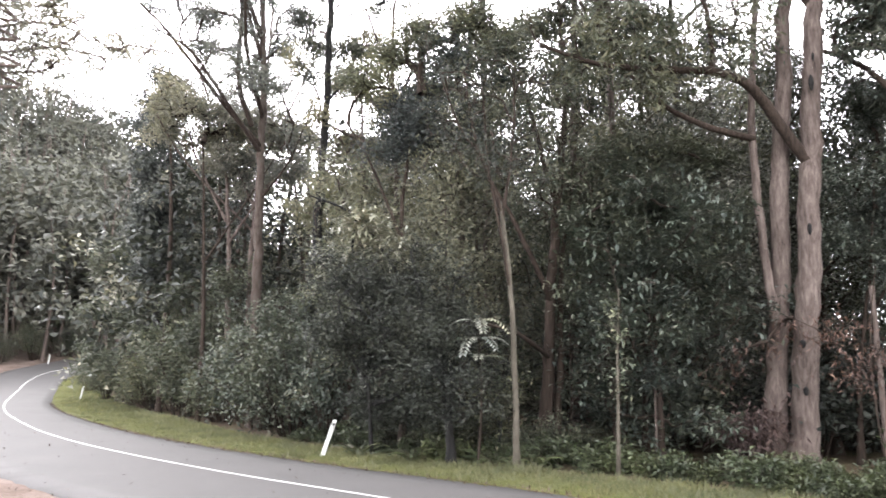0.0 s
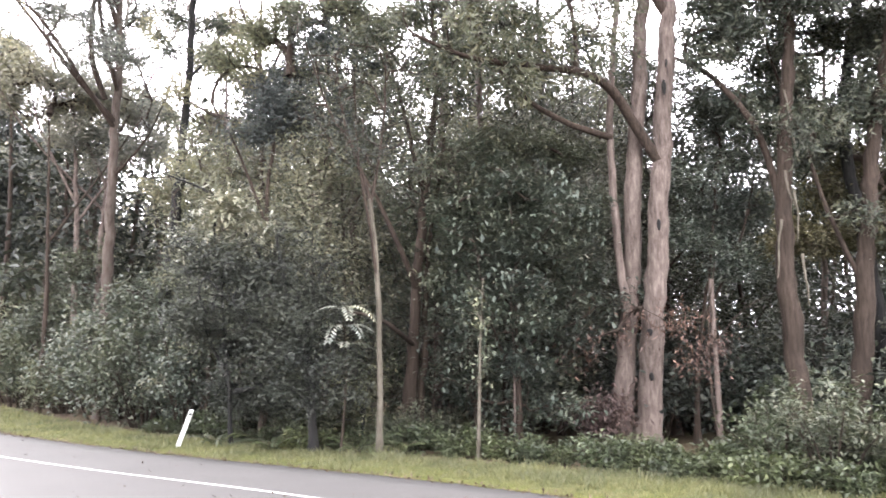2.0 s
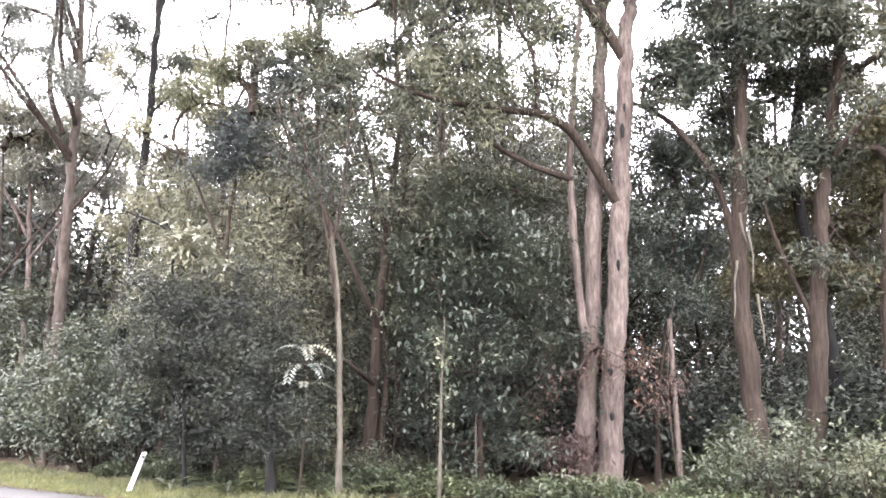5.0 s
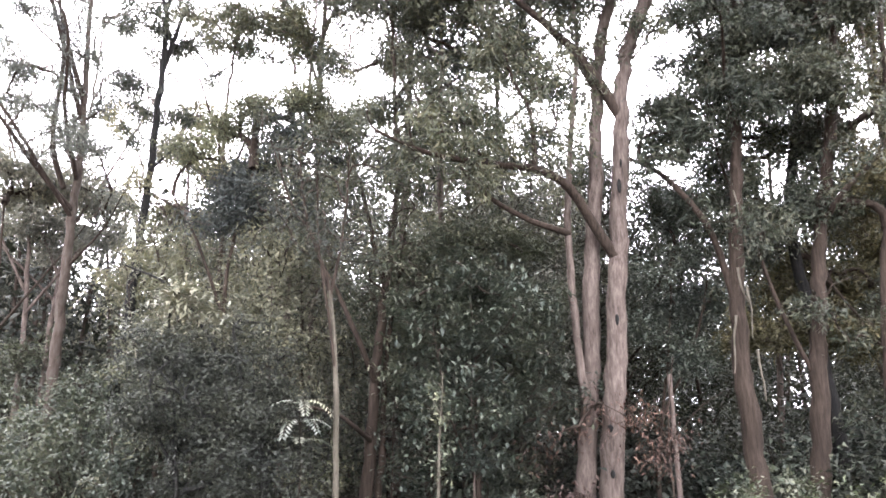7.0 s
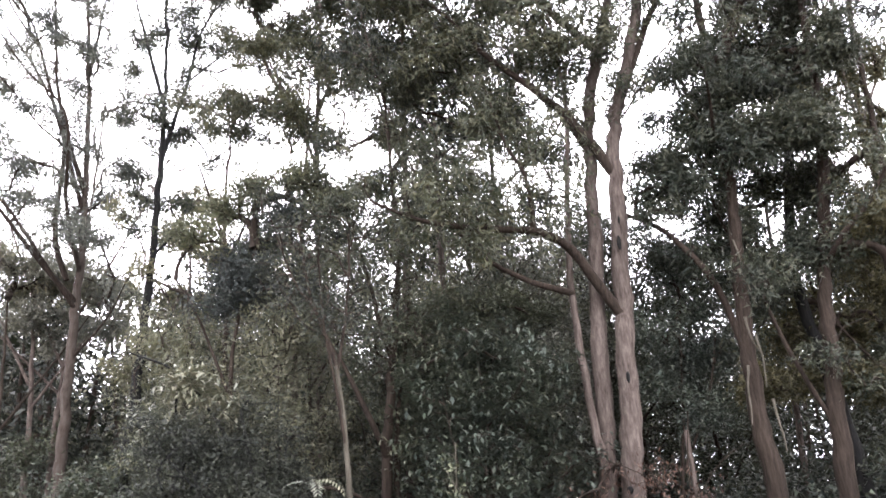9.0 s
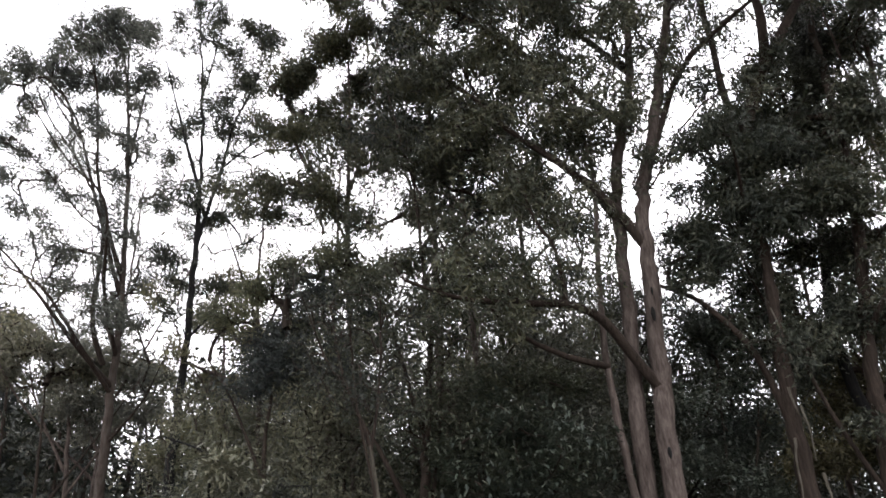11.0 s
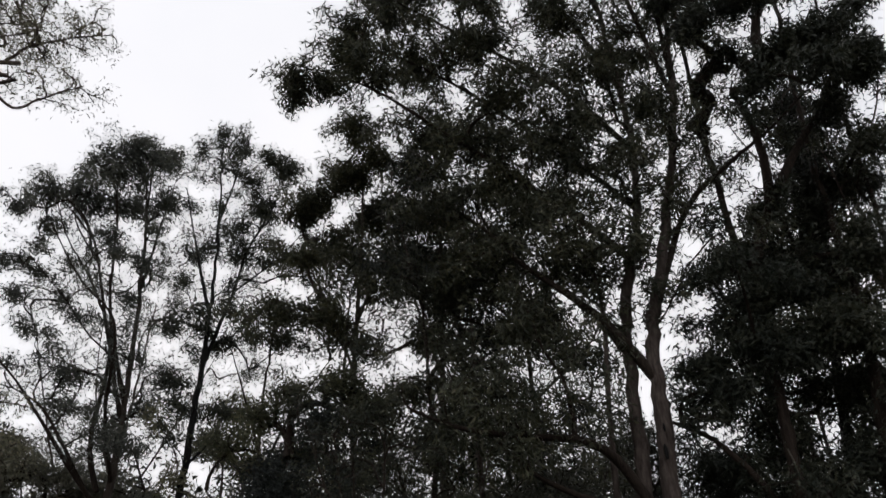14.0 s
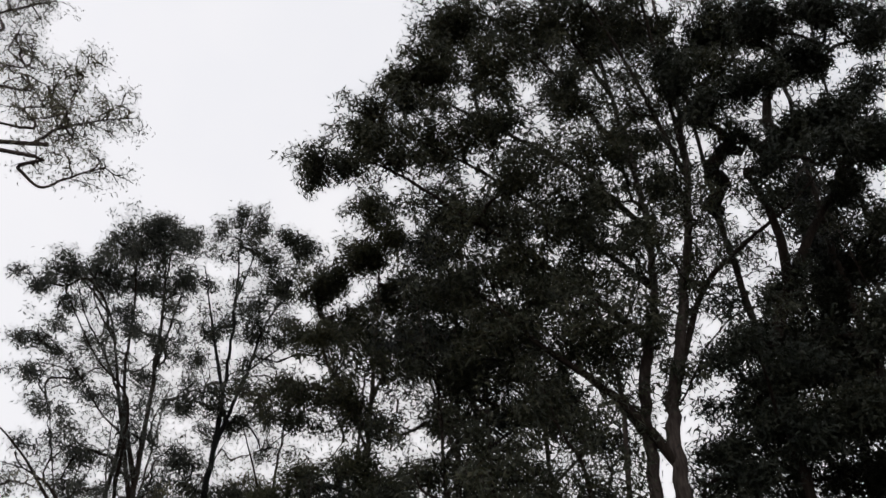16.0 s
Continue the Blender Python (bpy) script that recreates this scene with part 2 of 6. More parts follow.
def bough(rng, start, way, length, sag, wobble, n):
    """A crooked line that sets out from start; sag below nought bends it upwards."""
    step = length / (n - 1)
    P, d = [np.asarray(start, float)], unit(np.asarray(way, float))
    for _ in range(n - 1):
        d = unit(d + rng.normal(size=3) * wobble + np.array([0, 0, -sag]) * step)
        P.append(P[-1] + d * step)
    return np.array(P)


def sprout(rng, P, R, count, s0, s1, angle, length, depth, wood, tips, sag=-0.06, shorten=0.6, crook=0.2, light=False):
    """Side shoots along the line P, and theirs in turn; the last ones carry the leaves."""
    n, turn = len(P), rng.uniform(0, 6.28)
    for i in range(count):
        s = s0 + (s1 - s0) * (i + rng.uniform(0, 1)) / count
        at = s * (n - 1)
        k, f = min(int(at), n - 2), at - min(int(at), n - 2)
        p, t = P[k] * (1 - f) + P[k + 1] * f, unit(P[k + 1] - P[k])
        turn += 2.4 + rng.uniform(-0.5, 0.5)
        side = unit(np.cross(t, np.array([math.cos(turn), math.sin(turn), 0.3])))
        ang = radians(angle + rng.uniform(-14, 14))
        way = t * math.cos(ang) + side * math.sin(ang)
        ln = length * (1 - 0.45 * s) * rng.uniform(0.7, 1.25)
        r = min(R[k] * 0.6, 0.012 * ln * (1 + depth))
        m = ((3, 4, 6, 7) if light else (4, 5, 7, 8))[min(depth, 3)]
        Q = bough(rng, p, way, ln, sag, crook, m)
        Rq = np.linspace(r, max(r * 0.3, 0.004), m)
        wood.add(*tube(Q, Rq, ((3, 3, 4, 5) if light else (3, 4, 5, 6))[min(depth, 3)]))
        if depth > 0:
            sprout(rng, Q, Rq, max(2, int(round((3.5, 4.5, 5)[min(depth - 1, 2)] * rng.uniform(0.7, 1.3)))), 0.3, 1.0, angle * 0.95, ln * shorten, depth - 1, wood, tips, sag, shorten, crook, light)
        else:
            tips.extend((Q[-1], Q[-1] * 0.65 + Q[0] * 0.35, Q[-1] * 0.3 + Q[0] * 0.7))


def ramify(rng, nodes, ways, goals, wood, light, lift, thickness=0.0105):
    """Twigs from a tree's limbs out to each goal, the nearest first; later twigs spring from earlier ones. Returns the leafy stretch of each."""
    goals = np.asarray(goals, float)
    first, step = len(nodes), 2 if light else 3
    allN, allD = np.zeros((first + step * len(goals), 3)), np.zeros((first + step * len(goals), 3))
    allO = np.full(len(allN), -1)
    allN[:first], allD[:first] = nodes, ways
    near = np.array([np.min(np.sum((allN[:first] - g) ** 2, 1)) for g in goals])
    runs, parent, have = [], [], first
    for g in goals[np.argsort(near)]:
        v = g - allN[:have]
        dist = np.sqrt(np.einsum("ij,ij->i", v, v)) + 1e-6
        cost = dist * (1.35 + 0.25 * (v[:, 2] < -0.2)) - 0.5 * np.einsum("ij,ij->i", v, allD[:have])
        k = int(np.argmin(cost))
        p, d = allN[k], allD[k]
        gap = dist[k]
        bend = p + unit(d * 0.8 + unit(g - p) + np.array([0, 0, lift])) * gap * 0.5 + rng.normal(size=3) * 0.06 * gap
        P = curve_through([p, bend, g], step + 1)
        runs.append(P), parent.append(int(allO[k]))
        allN[have:have + step], allD[have:have + step], allO[have:have + step] = P[1:], unit(np.gradient(P, axis=0))[1:], len(runs) - 1
        have += step
    load = np.ones(len(runs))
    for i in range(len(runs) - 1, -1, -1):
        if parent[i] >= 0:
            load[parent[i]] += load[i]
    for P, w in zip(runs, load):
        r = thickness * w**0.48
        wood.add(*tube(P, np.linspace(r, max(r * 0.55, 0.0075), len(P)), 3 if w < 6 else 5))
    return runs


def goals_round(rng, P, begin, radius, count, apart, got, taper=0.5):
    """Places for sprays of leaves round the upper part of a stem: handfuls close together, the handfuls spread evenly."""
    n, tufts = len(P), []
    for _ in range(count * 3):
        if count <= 0:
            break
        s = begin + (1 - begin) * rng.uniform(0, 1)
        k = min(int(s * (n - 1)), n - 1)
        v = unit(rng.normal(size=3)) * radius * (1 - taper * s) * rng.uniform(0.02, 1.0) ** 0.45
        g = P[k] + v * np.array([1, 1, 0.75]) + np.array([0, 0, 0.15 * radius])
        if tufts and np.min(np.sum((np.asarray(tufts) - g) ** 2, 1)) < (2 * apart) ** 2:
            continue
        tufts.append(g)
        for _ in range(rng.integers(4, 8)):
            got.append(g + rng.normal(size=3) * apart * np.array([0.8, 0.8, 0.45]))
            count -= 1


def goals_in_lobes(rng, lobes, got):
    """Places for sprays in masses of foliage, thickest towards the upper skin of each, in handfuls."""
    for middle, wide, high, count in lobes:
        while count > 0:
            v = unit(rng.normal(size=3)) * rng.uniform(0.05, 1.0) ** 0.5
            v[2] = v[2] * 0.8 + 0.2 * abs(v[2])
            tuft = middle + v * np.array([wide, wide, high])
            for _ in range(rng.integers(3, 7)):
                got.append(tuft + rng.normal(size=3) * np.array([0.14, 0.14, 0.09]) * (wide + 0.5))
                count -= 1


def grown_tree(name, label, category, base, stems, bark, leaf, leafing, seed, group="", roots=1.5, sides=12, light=False, thin=True, limb_bark=None, apart=0.5, lobes=()):
    """A tree. stems: (part name, points, radius below, radius above, sprays of leaves, where they begin, how far they reach).
    leafing: leaves to a spray, spread, (length, width), droop, flatness, lift of the twigs. Points are metres in the world.
    lobes: masses of foliage with gaps between them: middle, reach sideways, reach upwards, sprays."""
    rng = np.random.default_rng(seed)
    base = np.asarray(base, float)
    thing = holder(name, base, label, category, group)
    nodes, ways, goals, twigs = [], [], [], Heap()
    for what, pts, r0, r1, sprays, begin, reach in stems:
        pts = np.asarray(pts, float) - base
        run = np.linalg.norm(np.diff(pts, axis=0), axis=1).sum()
        n = max(6, int(run / 0.4))
        P = curve_through(pts, n)
        P[1:-1] += rng.normal(size=(n - 2, 3)) * min(r0 * 0.1, 0.04) * np.array([1, 1, 0])
        u = np.linspace(0, 1, n)
        R = (r0 + (r1 - r0) * u**0.85) * rng.uniform(0.95, 1.06, n)
        k = sides if what == "trunk" else 8
        flare = None
        if what == "trunk":
            h = np.clip(1 - P[:, 2:3] / 0.9, 0, 1) ** 2
            flare = 1 + h * (roots - 1) * (0.6 + 0.6 * rng.uniform(0, 1, k)[None, :]) + rng.normal(size=(n, k)) * 0.025
        wood = Heap()
        wood.add(*tube(P, R, k, flare))
        wood.make(what, bark if what == "trunk" else limb_bark or bark, thing)
        if sprays or lobes:
            at = int((begin or 0.5) * 0.85 * (n - 1))
            nodes.extend(P[at:]), ways.extend(unit(np.gradient(P, axis=0))[at:])
        if sprays:
            goals_round(rng, P, begin, reach, sprays, apart, goals, 0.45 if what == "trunk" else 0.3)
    goals_in_lobes(rng, [(np.array(l[:3]) - base, l[3], l[4], l[5]) for l in lobes], goals)
    if goals and leafing:
        each, spread, size, droop, flat, lift = leafing
        runs = ramify(rng, nodes, ways, goals, twigs, light, lift)
        twigs.make("branchwork", limb_bark or bark, thing)["kind"] = "stuff"
        tips = np.vstack([P[k] for P in runs for k in ((-1,), (-2,), (-1,))] if light else [P[k] for P in runs for k in ((-1,), (-1,), (-1,), (-2,))])
        V, F = leaf_quads(rng, tips, each // (3 if light else 4), spread, size, droop, flat, simple=light or thin)
        mesh_object("crown", V, F, leaf, thing, smooth=False)["kind"] = "stuff"
    return thing


def wild_tree(name, label, category, height, radius, sprays, begin, spread, bark, leaf, leafing, seed, at, lean=0.05, light=False, thin=True, apart=0.5):
    """A tree of the wood, grown by chance: a trunk, some forking limbs, and twigs."""
    rng = np.random.default_rng(seed)
    x, y, z = at
    dx, dy = rng.normal(size=2) * lean * height
    pts = [(x, y, z), (x + dx * 0.25 + rng.normal() * 0.008 * height, y + dy * 0.25, z + height * 0.35), (x + dx * 0.7 + rng.normal() * 0.013 * height, y + dy * 0.7 + rng.normal() * 0.15, z + height * 0.7), (x + dx, y + dy, z + height)]
    line = curve_through(pts, 20)
    limbs = 3 if light else 5
    stems = [("trunk", pts, radius, radius * 0.12, sprays // 2, begin, spread)]
    turn = rng.uniform(0, 6.28)
    for i in range(limbs):
        s = begin * 0.9 + (0.85 - begin * 0.9) * (i + rng.uniform(0.1, 0.9)) / limbs
        p = line[int(s * 19)]
        turn += 2.4 + rng.uniform(-0.4, 0.4)
        out, up = spread * rng.uniform(0.7, 1.1) * (1.1 - 0.5 * s), height * (1 - s) * rng.uniform(0.35, 0.7) + 0.5
        e = p + np.array([math.cos(turn) * out, math.sin(turn) * out, up])
        m = p + (e - p) * 0.5 + np.array([math.cos(turn), math.sin(turn), -0.4]) * out * 0.15
        stems.append(("limb", [p, m, e], radius * (0.5 - 0.25 * s), radius * 0.08, sprays // (2 * limbs), 0.35, spread * 0.55))
    return grown_tree(name, label, category, at, stems, bark, leaf, leafing, seed + 1, sides=8, group="trees of the wood", light=light, thin=thin, apart=apart)


def shrub(name, label, category, at, height, width, stems, leaf, leafing, seed, bark=None, group="", light=False):
    """A bush: stems that fan out from the ground, each with shoots."""
    rng = np.random.default_rng(seed)
    thing = holder(name, at, label, category, group)
    wood, tips = Heap(), []
    for i in range(stems):
        a, out = rng.uniform(0, 6.28), rng.uniform(0.1, 1.0) ** 0.7 * width * 0.5
        top = height * rng.uniform(0.55, 1.05) * (1 - 0.4 * (2 * out / width) ** 2)
        e = np.array([math.cos(a) * out, math.sin(a) * out, top])
        P = curve_through([(math.cos(a) * out * 0.2, math.sin(a) * out * 0.2, -0.05), (e[0] * 0.55, e[1] * 0.55, top * 0.6), e], 7)
        R = np.linspace(0.012 + 0.006 * height, 0.005, 7)
        wood.add(*tube(P, R, 4))
        sprout(rng, P, R, 5, 0.2, 1.0, 55, 0.28 * width * rng.uniform(0.6, 1.2), 0, wood, tips, 0.1)
    wood.make("branchwork", bark or BARK_BROWN, thing)["kind"] = "stuff"
    each, spread, size, droop, flat = leafing
    V, F = leaf_quads(rng, tips, each, spread, size, droop, flat, simple=light)
    V[:, 2] = np.maximum(V[:, 2], 0.01)
    mesh_object("foliage", V, F, leaf, thing, smooth=False)["kind"] = "stuff"
    return thing

# ---- the lie of the land ----


def land(x, y):
    """Height of the ground: level by the road, rising beyond the bend and up a wooded hill on the far left."""
    x, y = np.asarray(x, float), np.asarray(y, float)
    far = np.clip(y - 45, 0, 40)
    rise = 0.001 * far**2 + 0.05 * np.clip(y - 85, 0, 300)
    hill = 40 * np.exp(-(((x + 95) / 55) ** 2) - ((y - 135) / 48) ** 2)
    return rise + hill


def polar(az, d):
    """Metres to the right and ahead of where the viewer stands, from degrees and metres."""
    return d * math.sin(radians(az)), d * math.cos(radians(az))


def wood_edge(az):
    """How far off the edge of the wood stands in a direction."""
    return float(np.interp(az, (-32, -27, -24, -20, -16.7, -12, -9, 0, 10, 20, 30, 40, 52), (75, 70, 58, 42, 33, 26, 22.5, 17.6, 16.6, 15.4, 13.6, 13, 13.5)))


CENTRE = [(30, -28), (14, -6.5), (8, 1.3), (3.5, 7.0), (0.2, 10.9), (-4.0, 14.9), (-7.9, 19.1), (-11.2, 23.2), (-14.5, 27.9), (-20.2, 36.8), (-25.2, 45.8), (-30, 56), (-32.8, 63), (-33.6, 68.5), (-31.5, 76), (-25, 86), (-10, 98), (15, 110)]
ROAD = curve_through([(x, y, 0) for x, y in CENTRE], 260)[:, :2]
ALONG = unit(np.gradient(ROAD, axis=0))
ASIDE = np.stack([ALONG[:, 1], -ALONG[:, 0]], 1)  # towards the wood


def strip(name, mat, inner, outer, top, columns, thick=0.0, label="", category="", ragged=0.0, seed=0, bed=0.0):
    """A band along the road between two distances from its line. top(u): height over the land, u from 0 to 1 across."""
    rng = np.random.default_rng(seed)
    n = len(ROAD)
    u = np.linspace(0, 1, columns)
    a = np.broadcast_to(np.asarray(inner, float), (n,)) + rng.normal(size=n) * ragged
    b = np.broadcast_to(np.asarray(outer, float), (n,)) + rng.normal(size=n) * ragged
    off = a[:, None] + (b - a)[:, None] * u[None, :]
    X = ROAD[:, None, :] + off[:, :, None] * ASIDE[:, None, :]
    Z = land(X[..., 0], X[..., 1]) + top(u)[None, :] + rng.normal(size=off.shape) * bed
    V = np.concatenate([X, Z[..., None]], 2)
    if thick:
        low = V[:, [0, -1]].copy()
        low[..., 2] -= thick
        V = np.concatenate([low[:, :1], V, low[:, 1:]], 1)
    m = V.shape[1]
    i, j = np.meshgrid(np.arange(n - 1), np.arange(m - 1), indexing="ij")
    q = np.stack([i * m + j, i * m + j + 1, (i + 1) * m + j + 1, (i + 1) * m + j], -1).reshape(-1, 4)
    ob = mesh_object(name, V.reshape(-1, 3), q, mat)
    return tagged(ob, label, category, kind="structure")


FAR_EDGE = 2.42
VERGE = np.interp(ROAD[:, 1], (-30, 9, 14, 19, 24, 32, 60, 120), (2.4, 2.2, 1.7, 1.9, 2.6, 3.3, 3.0, 3.0))


def build_land():
    xs = np.concatenate([np.linspace(-420, -80, 22)[:-1], np.linspace(-80, -20, 50)[:-1], np.linspace(-20, 30, 55)[:-1], np.linspace(30, 420, 30)])
    ys = np.concatenate([np.linspace(-200, -20, 14)[:-1], np.linspace(-20, 45, 70)[:-1], np.linspace(45, 160, 45)[:-1], np.linspace(160, 600, 22)])
    X, Y = np.meshgrid(xs, ys, indexing="xy")
    Z = land(X, Y)
    near, side = np.full(X.shape, 1e9), np.zeros(X.shape)
    for p, a in zip(ROAD[::2], ASIDE[::2]):
        far = np.hypot(X - p[0], Y - p[1])
        side = np.where(far < near, (X - p[0]) * a[0] + (Y - p[1]) * a[1], side)
        near = np.minimum(near, far)
    rng = np.random.default_rng(3)
    Z += np.clip((near - 5) / 6, 0, 1) * (side > 0) * rng.normal(size=X.shape) * 0.05 - 0.03 - 0.12 * np.clip((np.where(side < 0, 15.0, 4.2) - near) / 1.2, 0, 1)
    m = len(xs)
    i, j = np.meshgrid(np.arange(len(ys) - 1), np.arange(m - 1), indexing="ij")
    q = np.stack([i * m + j, i * m + j + 1, (i + 1) * m + j + 1, (i + 1) * m + j], -1).reshape(-1, 4)
    ob = mesh_object("ground", np.stack([X, Y, Z], -1).reshape(-1, 3), q, FLOOR)
    tagged(ob, "dark forest floor strewn with brown leaf litter", "ground", kind="structure")


build_land()
strip("road", ASPHALT, -3.2, FAR_EDGE, lambda u: 0.03 * (1 - (2 * u - 1) ** 2), 9, 0.12, "worn pale grey asphalt road round a bend", "road", 0.035, 1)
strip("road_marking", LINE_PAINT, -0.036, 0.036, lambda u: 0.0335 + 0 * u, 3, 0.0, "unbroken white line painted on the asphalt", "road marking")
strip("verge", TURF, FAR_EDGE - 0.05, FAR_EDGE + VERGE, lambda u: -0.012 + 0.05 * u, 7, 0.1, "grassy verge between the asphalt and the wood", "verge", 0.03, 2, 0.008)
strip("shoulder", DIRT, -14.0, -3.15, lambda u: -0.02 + 0 * u, 24, 0.0, "brown gravelly dirt shoulder beside the road", "shoulder", 0.08, 4, 0.012)


def build_grass():
    """Blades on the verge, thick and longer towards the wood."""
    rng = np.random.default_rng(11)
    dist = np.hypot(ROAD[:, 0], ROAD[:, 1])
    seen = (ROAD[:, 1] > 3) & (ROAD[:, 1] < 72)
    weight = np.where(seen, np.clip(16 / dist, 0.12, 1.6) ** 1.5 * VERGE, 0)
    gap = np.linalg.norm(np.gradient(ROAD, axis=0), axis=1)
    weight = weight * gap
    k = rng.choice(len(ROAD), 68000, p=weight / weight.sum())
    u = rng.uniform(0, 1, len(k)) ** 0.9
    off = FAR_EDGE + 0.02 + VERGE[k] * u * 1.12
    slide = rng.uniform(-0.5, 0.5, len(k)) * gap[k]
    B = ROAD[k] + ASIDE[k] * off[:, None] + ALONG[k] * slide[:, None]
    z = land(B[:, 0], B[:, 1]) - 0.03 + 0.05 * np.clip(u, 0, 1)
    B = np.concatenate([B, z[:, None]], 1)
    tuft = np.array([noise.noise(Vector((x * 0.9, y * 0.9, 0))) for x, y, _ in B])
    h = (0.035 + 0.075 * u + 0.1 * np.clip(tuft, 0, 1)) * rng.uniform(0.6, 1.5, len(k)) * np.where(rng.uniform(size=len(k)) < 0.03, 1.7, 1.0)
    w = (0.008 + 0.0006 * dist[k]) * rng.uniform(0.7, 1.4, len(k))
    a = rng.uniform(0, 6.28, len(k))
    s = np.stack([np.cos(a), np.sin(a), 0 * a], 1) * w[:, None] * 0.5
    lean = rng.normal(size=(len(k), 3)) * (0.4 * h)[:, None]
    lean[:, 2] = h
    V = np.stack([B - s, B + s, B + lean], 1).reshape(-1, 3)
    ob = mesh_object("grass", V, np.arange(len(V)).reshape(-1, 3), GRASS, smooth=False)
    tagged(ob, "short yellow-green grass on the road verge", "grass", kind="stuff")


build_grass()


def guide_post(at, lean, turn, label):
    """A thin white roadside post with folded edges, a slanting top and a dark reflector."""
    thing = holder("guide_post", (*at, float(land(*at)) - 0.02), label, "guide post", "guide posts along the road")
    thing.matrix_world = pose(*at, float(land(*at)) - 0.04, 0, 0, turn) @ pose(0, 0, 0, 0, lean, 0)
    bm = bmesh.new()
    outline = [(-0.05, 0.016), (-0.046, -0.006), (-0.02, -0.012), (0.02, -0.012), (0.046, -0.006), (0.05, 0.016), (0.044, 0.016), (0.04, 0.0), (0.0, -0.005), (-0.04, 0.0), (-0.044, 0.016)]
    low = [bm.verts.new((x, y, 0)) for x, y in outline]
    high = [bm.verts.new((x, y, 0.9 + 0.02 * (1 - abs(x) / 0.05) + 0.01 * x / 0.05)) for x, y in outline]
    for i in range(len(outline)):
        j = (i + 1) % len(outline)
        bm.faces.new((low[i], low[j], high[j], high[i]))
    bm.faces.new(low[::-1]), bm.faces.new(high)
    bmesh.ops.recalc_face_normals(bm, faces=bm.faces)
    part("post", bm, POST_PAINT, thing)
    bm = bmesh.new()
    bmesh.ops.create_cone(bm, cap_ends=True, segments=16, radius1=0.034, radius2=0.03, depth=0.008, matrix=pose(0, -0.016, 0.8, 90, 0, 0))
    part("reflector", bm, REFLECTOR, thing, "dark round reflector")
    return thing


guide_post((-2.72, 18.3), 18, 8, "white plastic guide post leaning over in the verge grass")
guide_post((-22.9, 50.1), 11, 15, "white guide post leaning slightly at the far bend")
guide_post((-35.9, 71.6), 5, 25, "small white guide post on the outside of the bend")
guide_post((-29.6, 66.0), -2, 20, "upright white guide post beyond the verge")

# ---- the trees that stand out, each on its own ----
# masses of foliage of the trees below: middle, reach sideways and upwards, sprays of leaves
SALMON_DOME = [(-8.8, 27.8, 26.6, 1.17, 0.55, 101), (-10.3, 29.1, 27.0, 1.12, 0.47, 77), (-7.9, 29.7, 28.0, 0.85, 0.58, 71), (-8.9, 28.1, 25.8, 1.34, 0.41, 80), (-10.8, 28.1, 25.3, 0.62, 0.29, 20), (-11.9, 27.5, 23.7, 1.08, 0.35, 55), (-10.6, 28.5, 24.3, 1.28, 0.43, 89), (-9.2, 29.4, 24.9, 1.3, 0.48, 100), (-7.1, 28.2, 24.1, 0.73, 0.46, 49), (-12.0, 26.3, 22.1, 0.46, 0.43, 23)]
SALMON_TUFTS = [(-11.8, 28.9, 23.2, 0.62, 0.53, 27), (-11.9, 28.8, 22.0, 0.48, 0.37, 12), (-8.5, 26.7, 21.1, 0.63, 0.48, 25), (-8.2, 26.8, 20.1, 0.43, 0.55, 19), (-12.0, 28.3, 20.5, 0.59, 0.44, 19), (-11.1, 28.3, 20.2, 0.46, 0.35, 11), (-7.6, 29.2, 19.7, 0.74, 0.43, 26), (-7.3, 27.9, 20.8, 0.45, 0.48, 12), (-10.1, 28.2, 18.9, 0.44, 0.34, 10), (-9.2, 28.5, 18.1, 0.83, 0.3, 24), (-11.1, 27.7, 17.5, 0.55, 0.44, 17), (-11.0, 26.1, 17.8, 0.42, 0.47, 11), (-7.3, 28.4, 22.7, 0.42, 0.6, 15), (-9.8, 27.5, 16.6, 0.38, 0.3, 7), (-9.2, 28.9, 16.0, 0.82, 0.39, 29), (-9.9, 29.7, 14.9, 0.83, 0.43, 33)]
SALMON_LOW = [(-7.9, 27.0, 13.7, 0.61, 0.35, 17), (-11.2, 27.0, 15.7, 0.34, 0.49, 8), (-7.7, 27.5, 14.9, 0.4, 0.29, 7), (-6.9, 28.6, 16.7, 0.34, 0.47, 10), (-6.4, 28.8, 14.6, 0.53, 0.44, 16), (-7.1, 26.6, 12.7, 0.66, 0.34, 18), (-6.2, 26.6, 12.1, 0.68, 0.39, 22), (-12.6, 27.5, 20.2, 0.33, 0.57, 11), (-12.6, 25.2, 21.8, 0.24, 0.31, 6), (-6.0, 27.5, 17.1, 0.38, 0.38, 9)]
DARK_TOP = [(-4.8, 26.0, 26.3, 0.76, 0.29, 22), (-3.8, 25.8, 25.9, 0.66, 0.37, 25), (-5.6, 26.2, 25.6, 0.54, 0.32, 15), (-4.2, 25.9, 24.6, 0.9, 0.35, 19), (-2.5, 25.9, 25.2, 0.66, 0.4, 34), (-1.8, 26.8, 25.2, 0.58, 0.51, 39), (-3.5, 27.8, 25.2, 0.68, 0.4, 31), (-2.7, 27.7, 23.8, 0.87, 0.42, 47), (-5.8, 27.1, 23.3, 0.41, 0.41, 10), (-4.5, 26.0, 22.6, 0.39, 0.43, 8)]
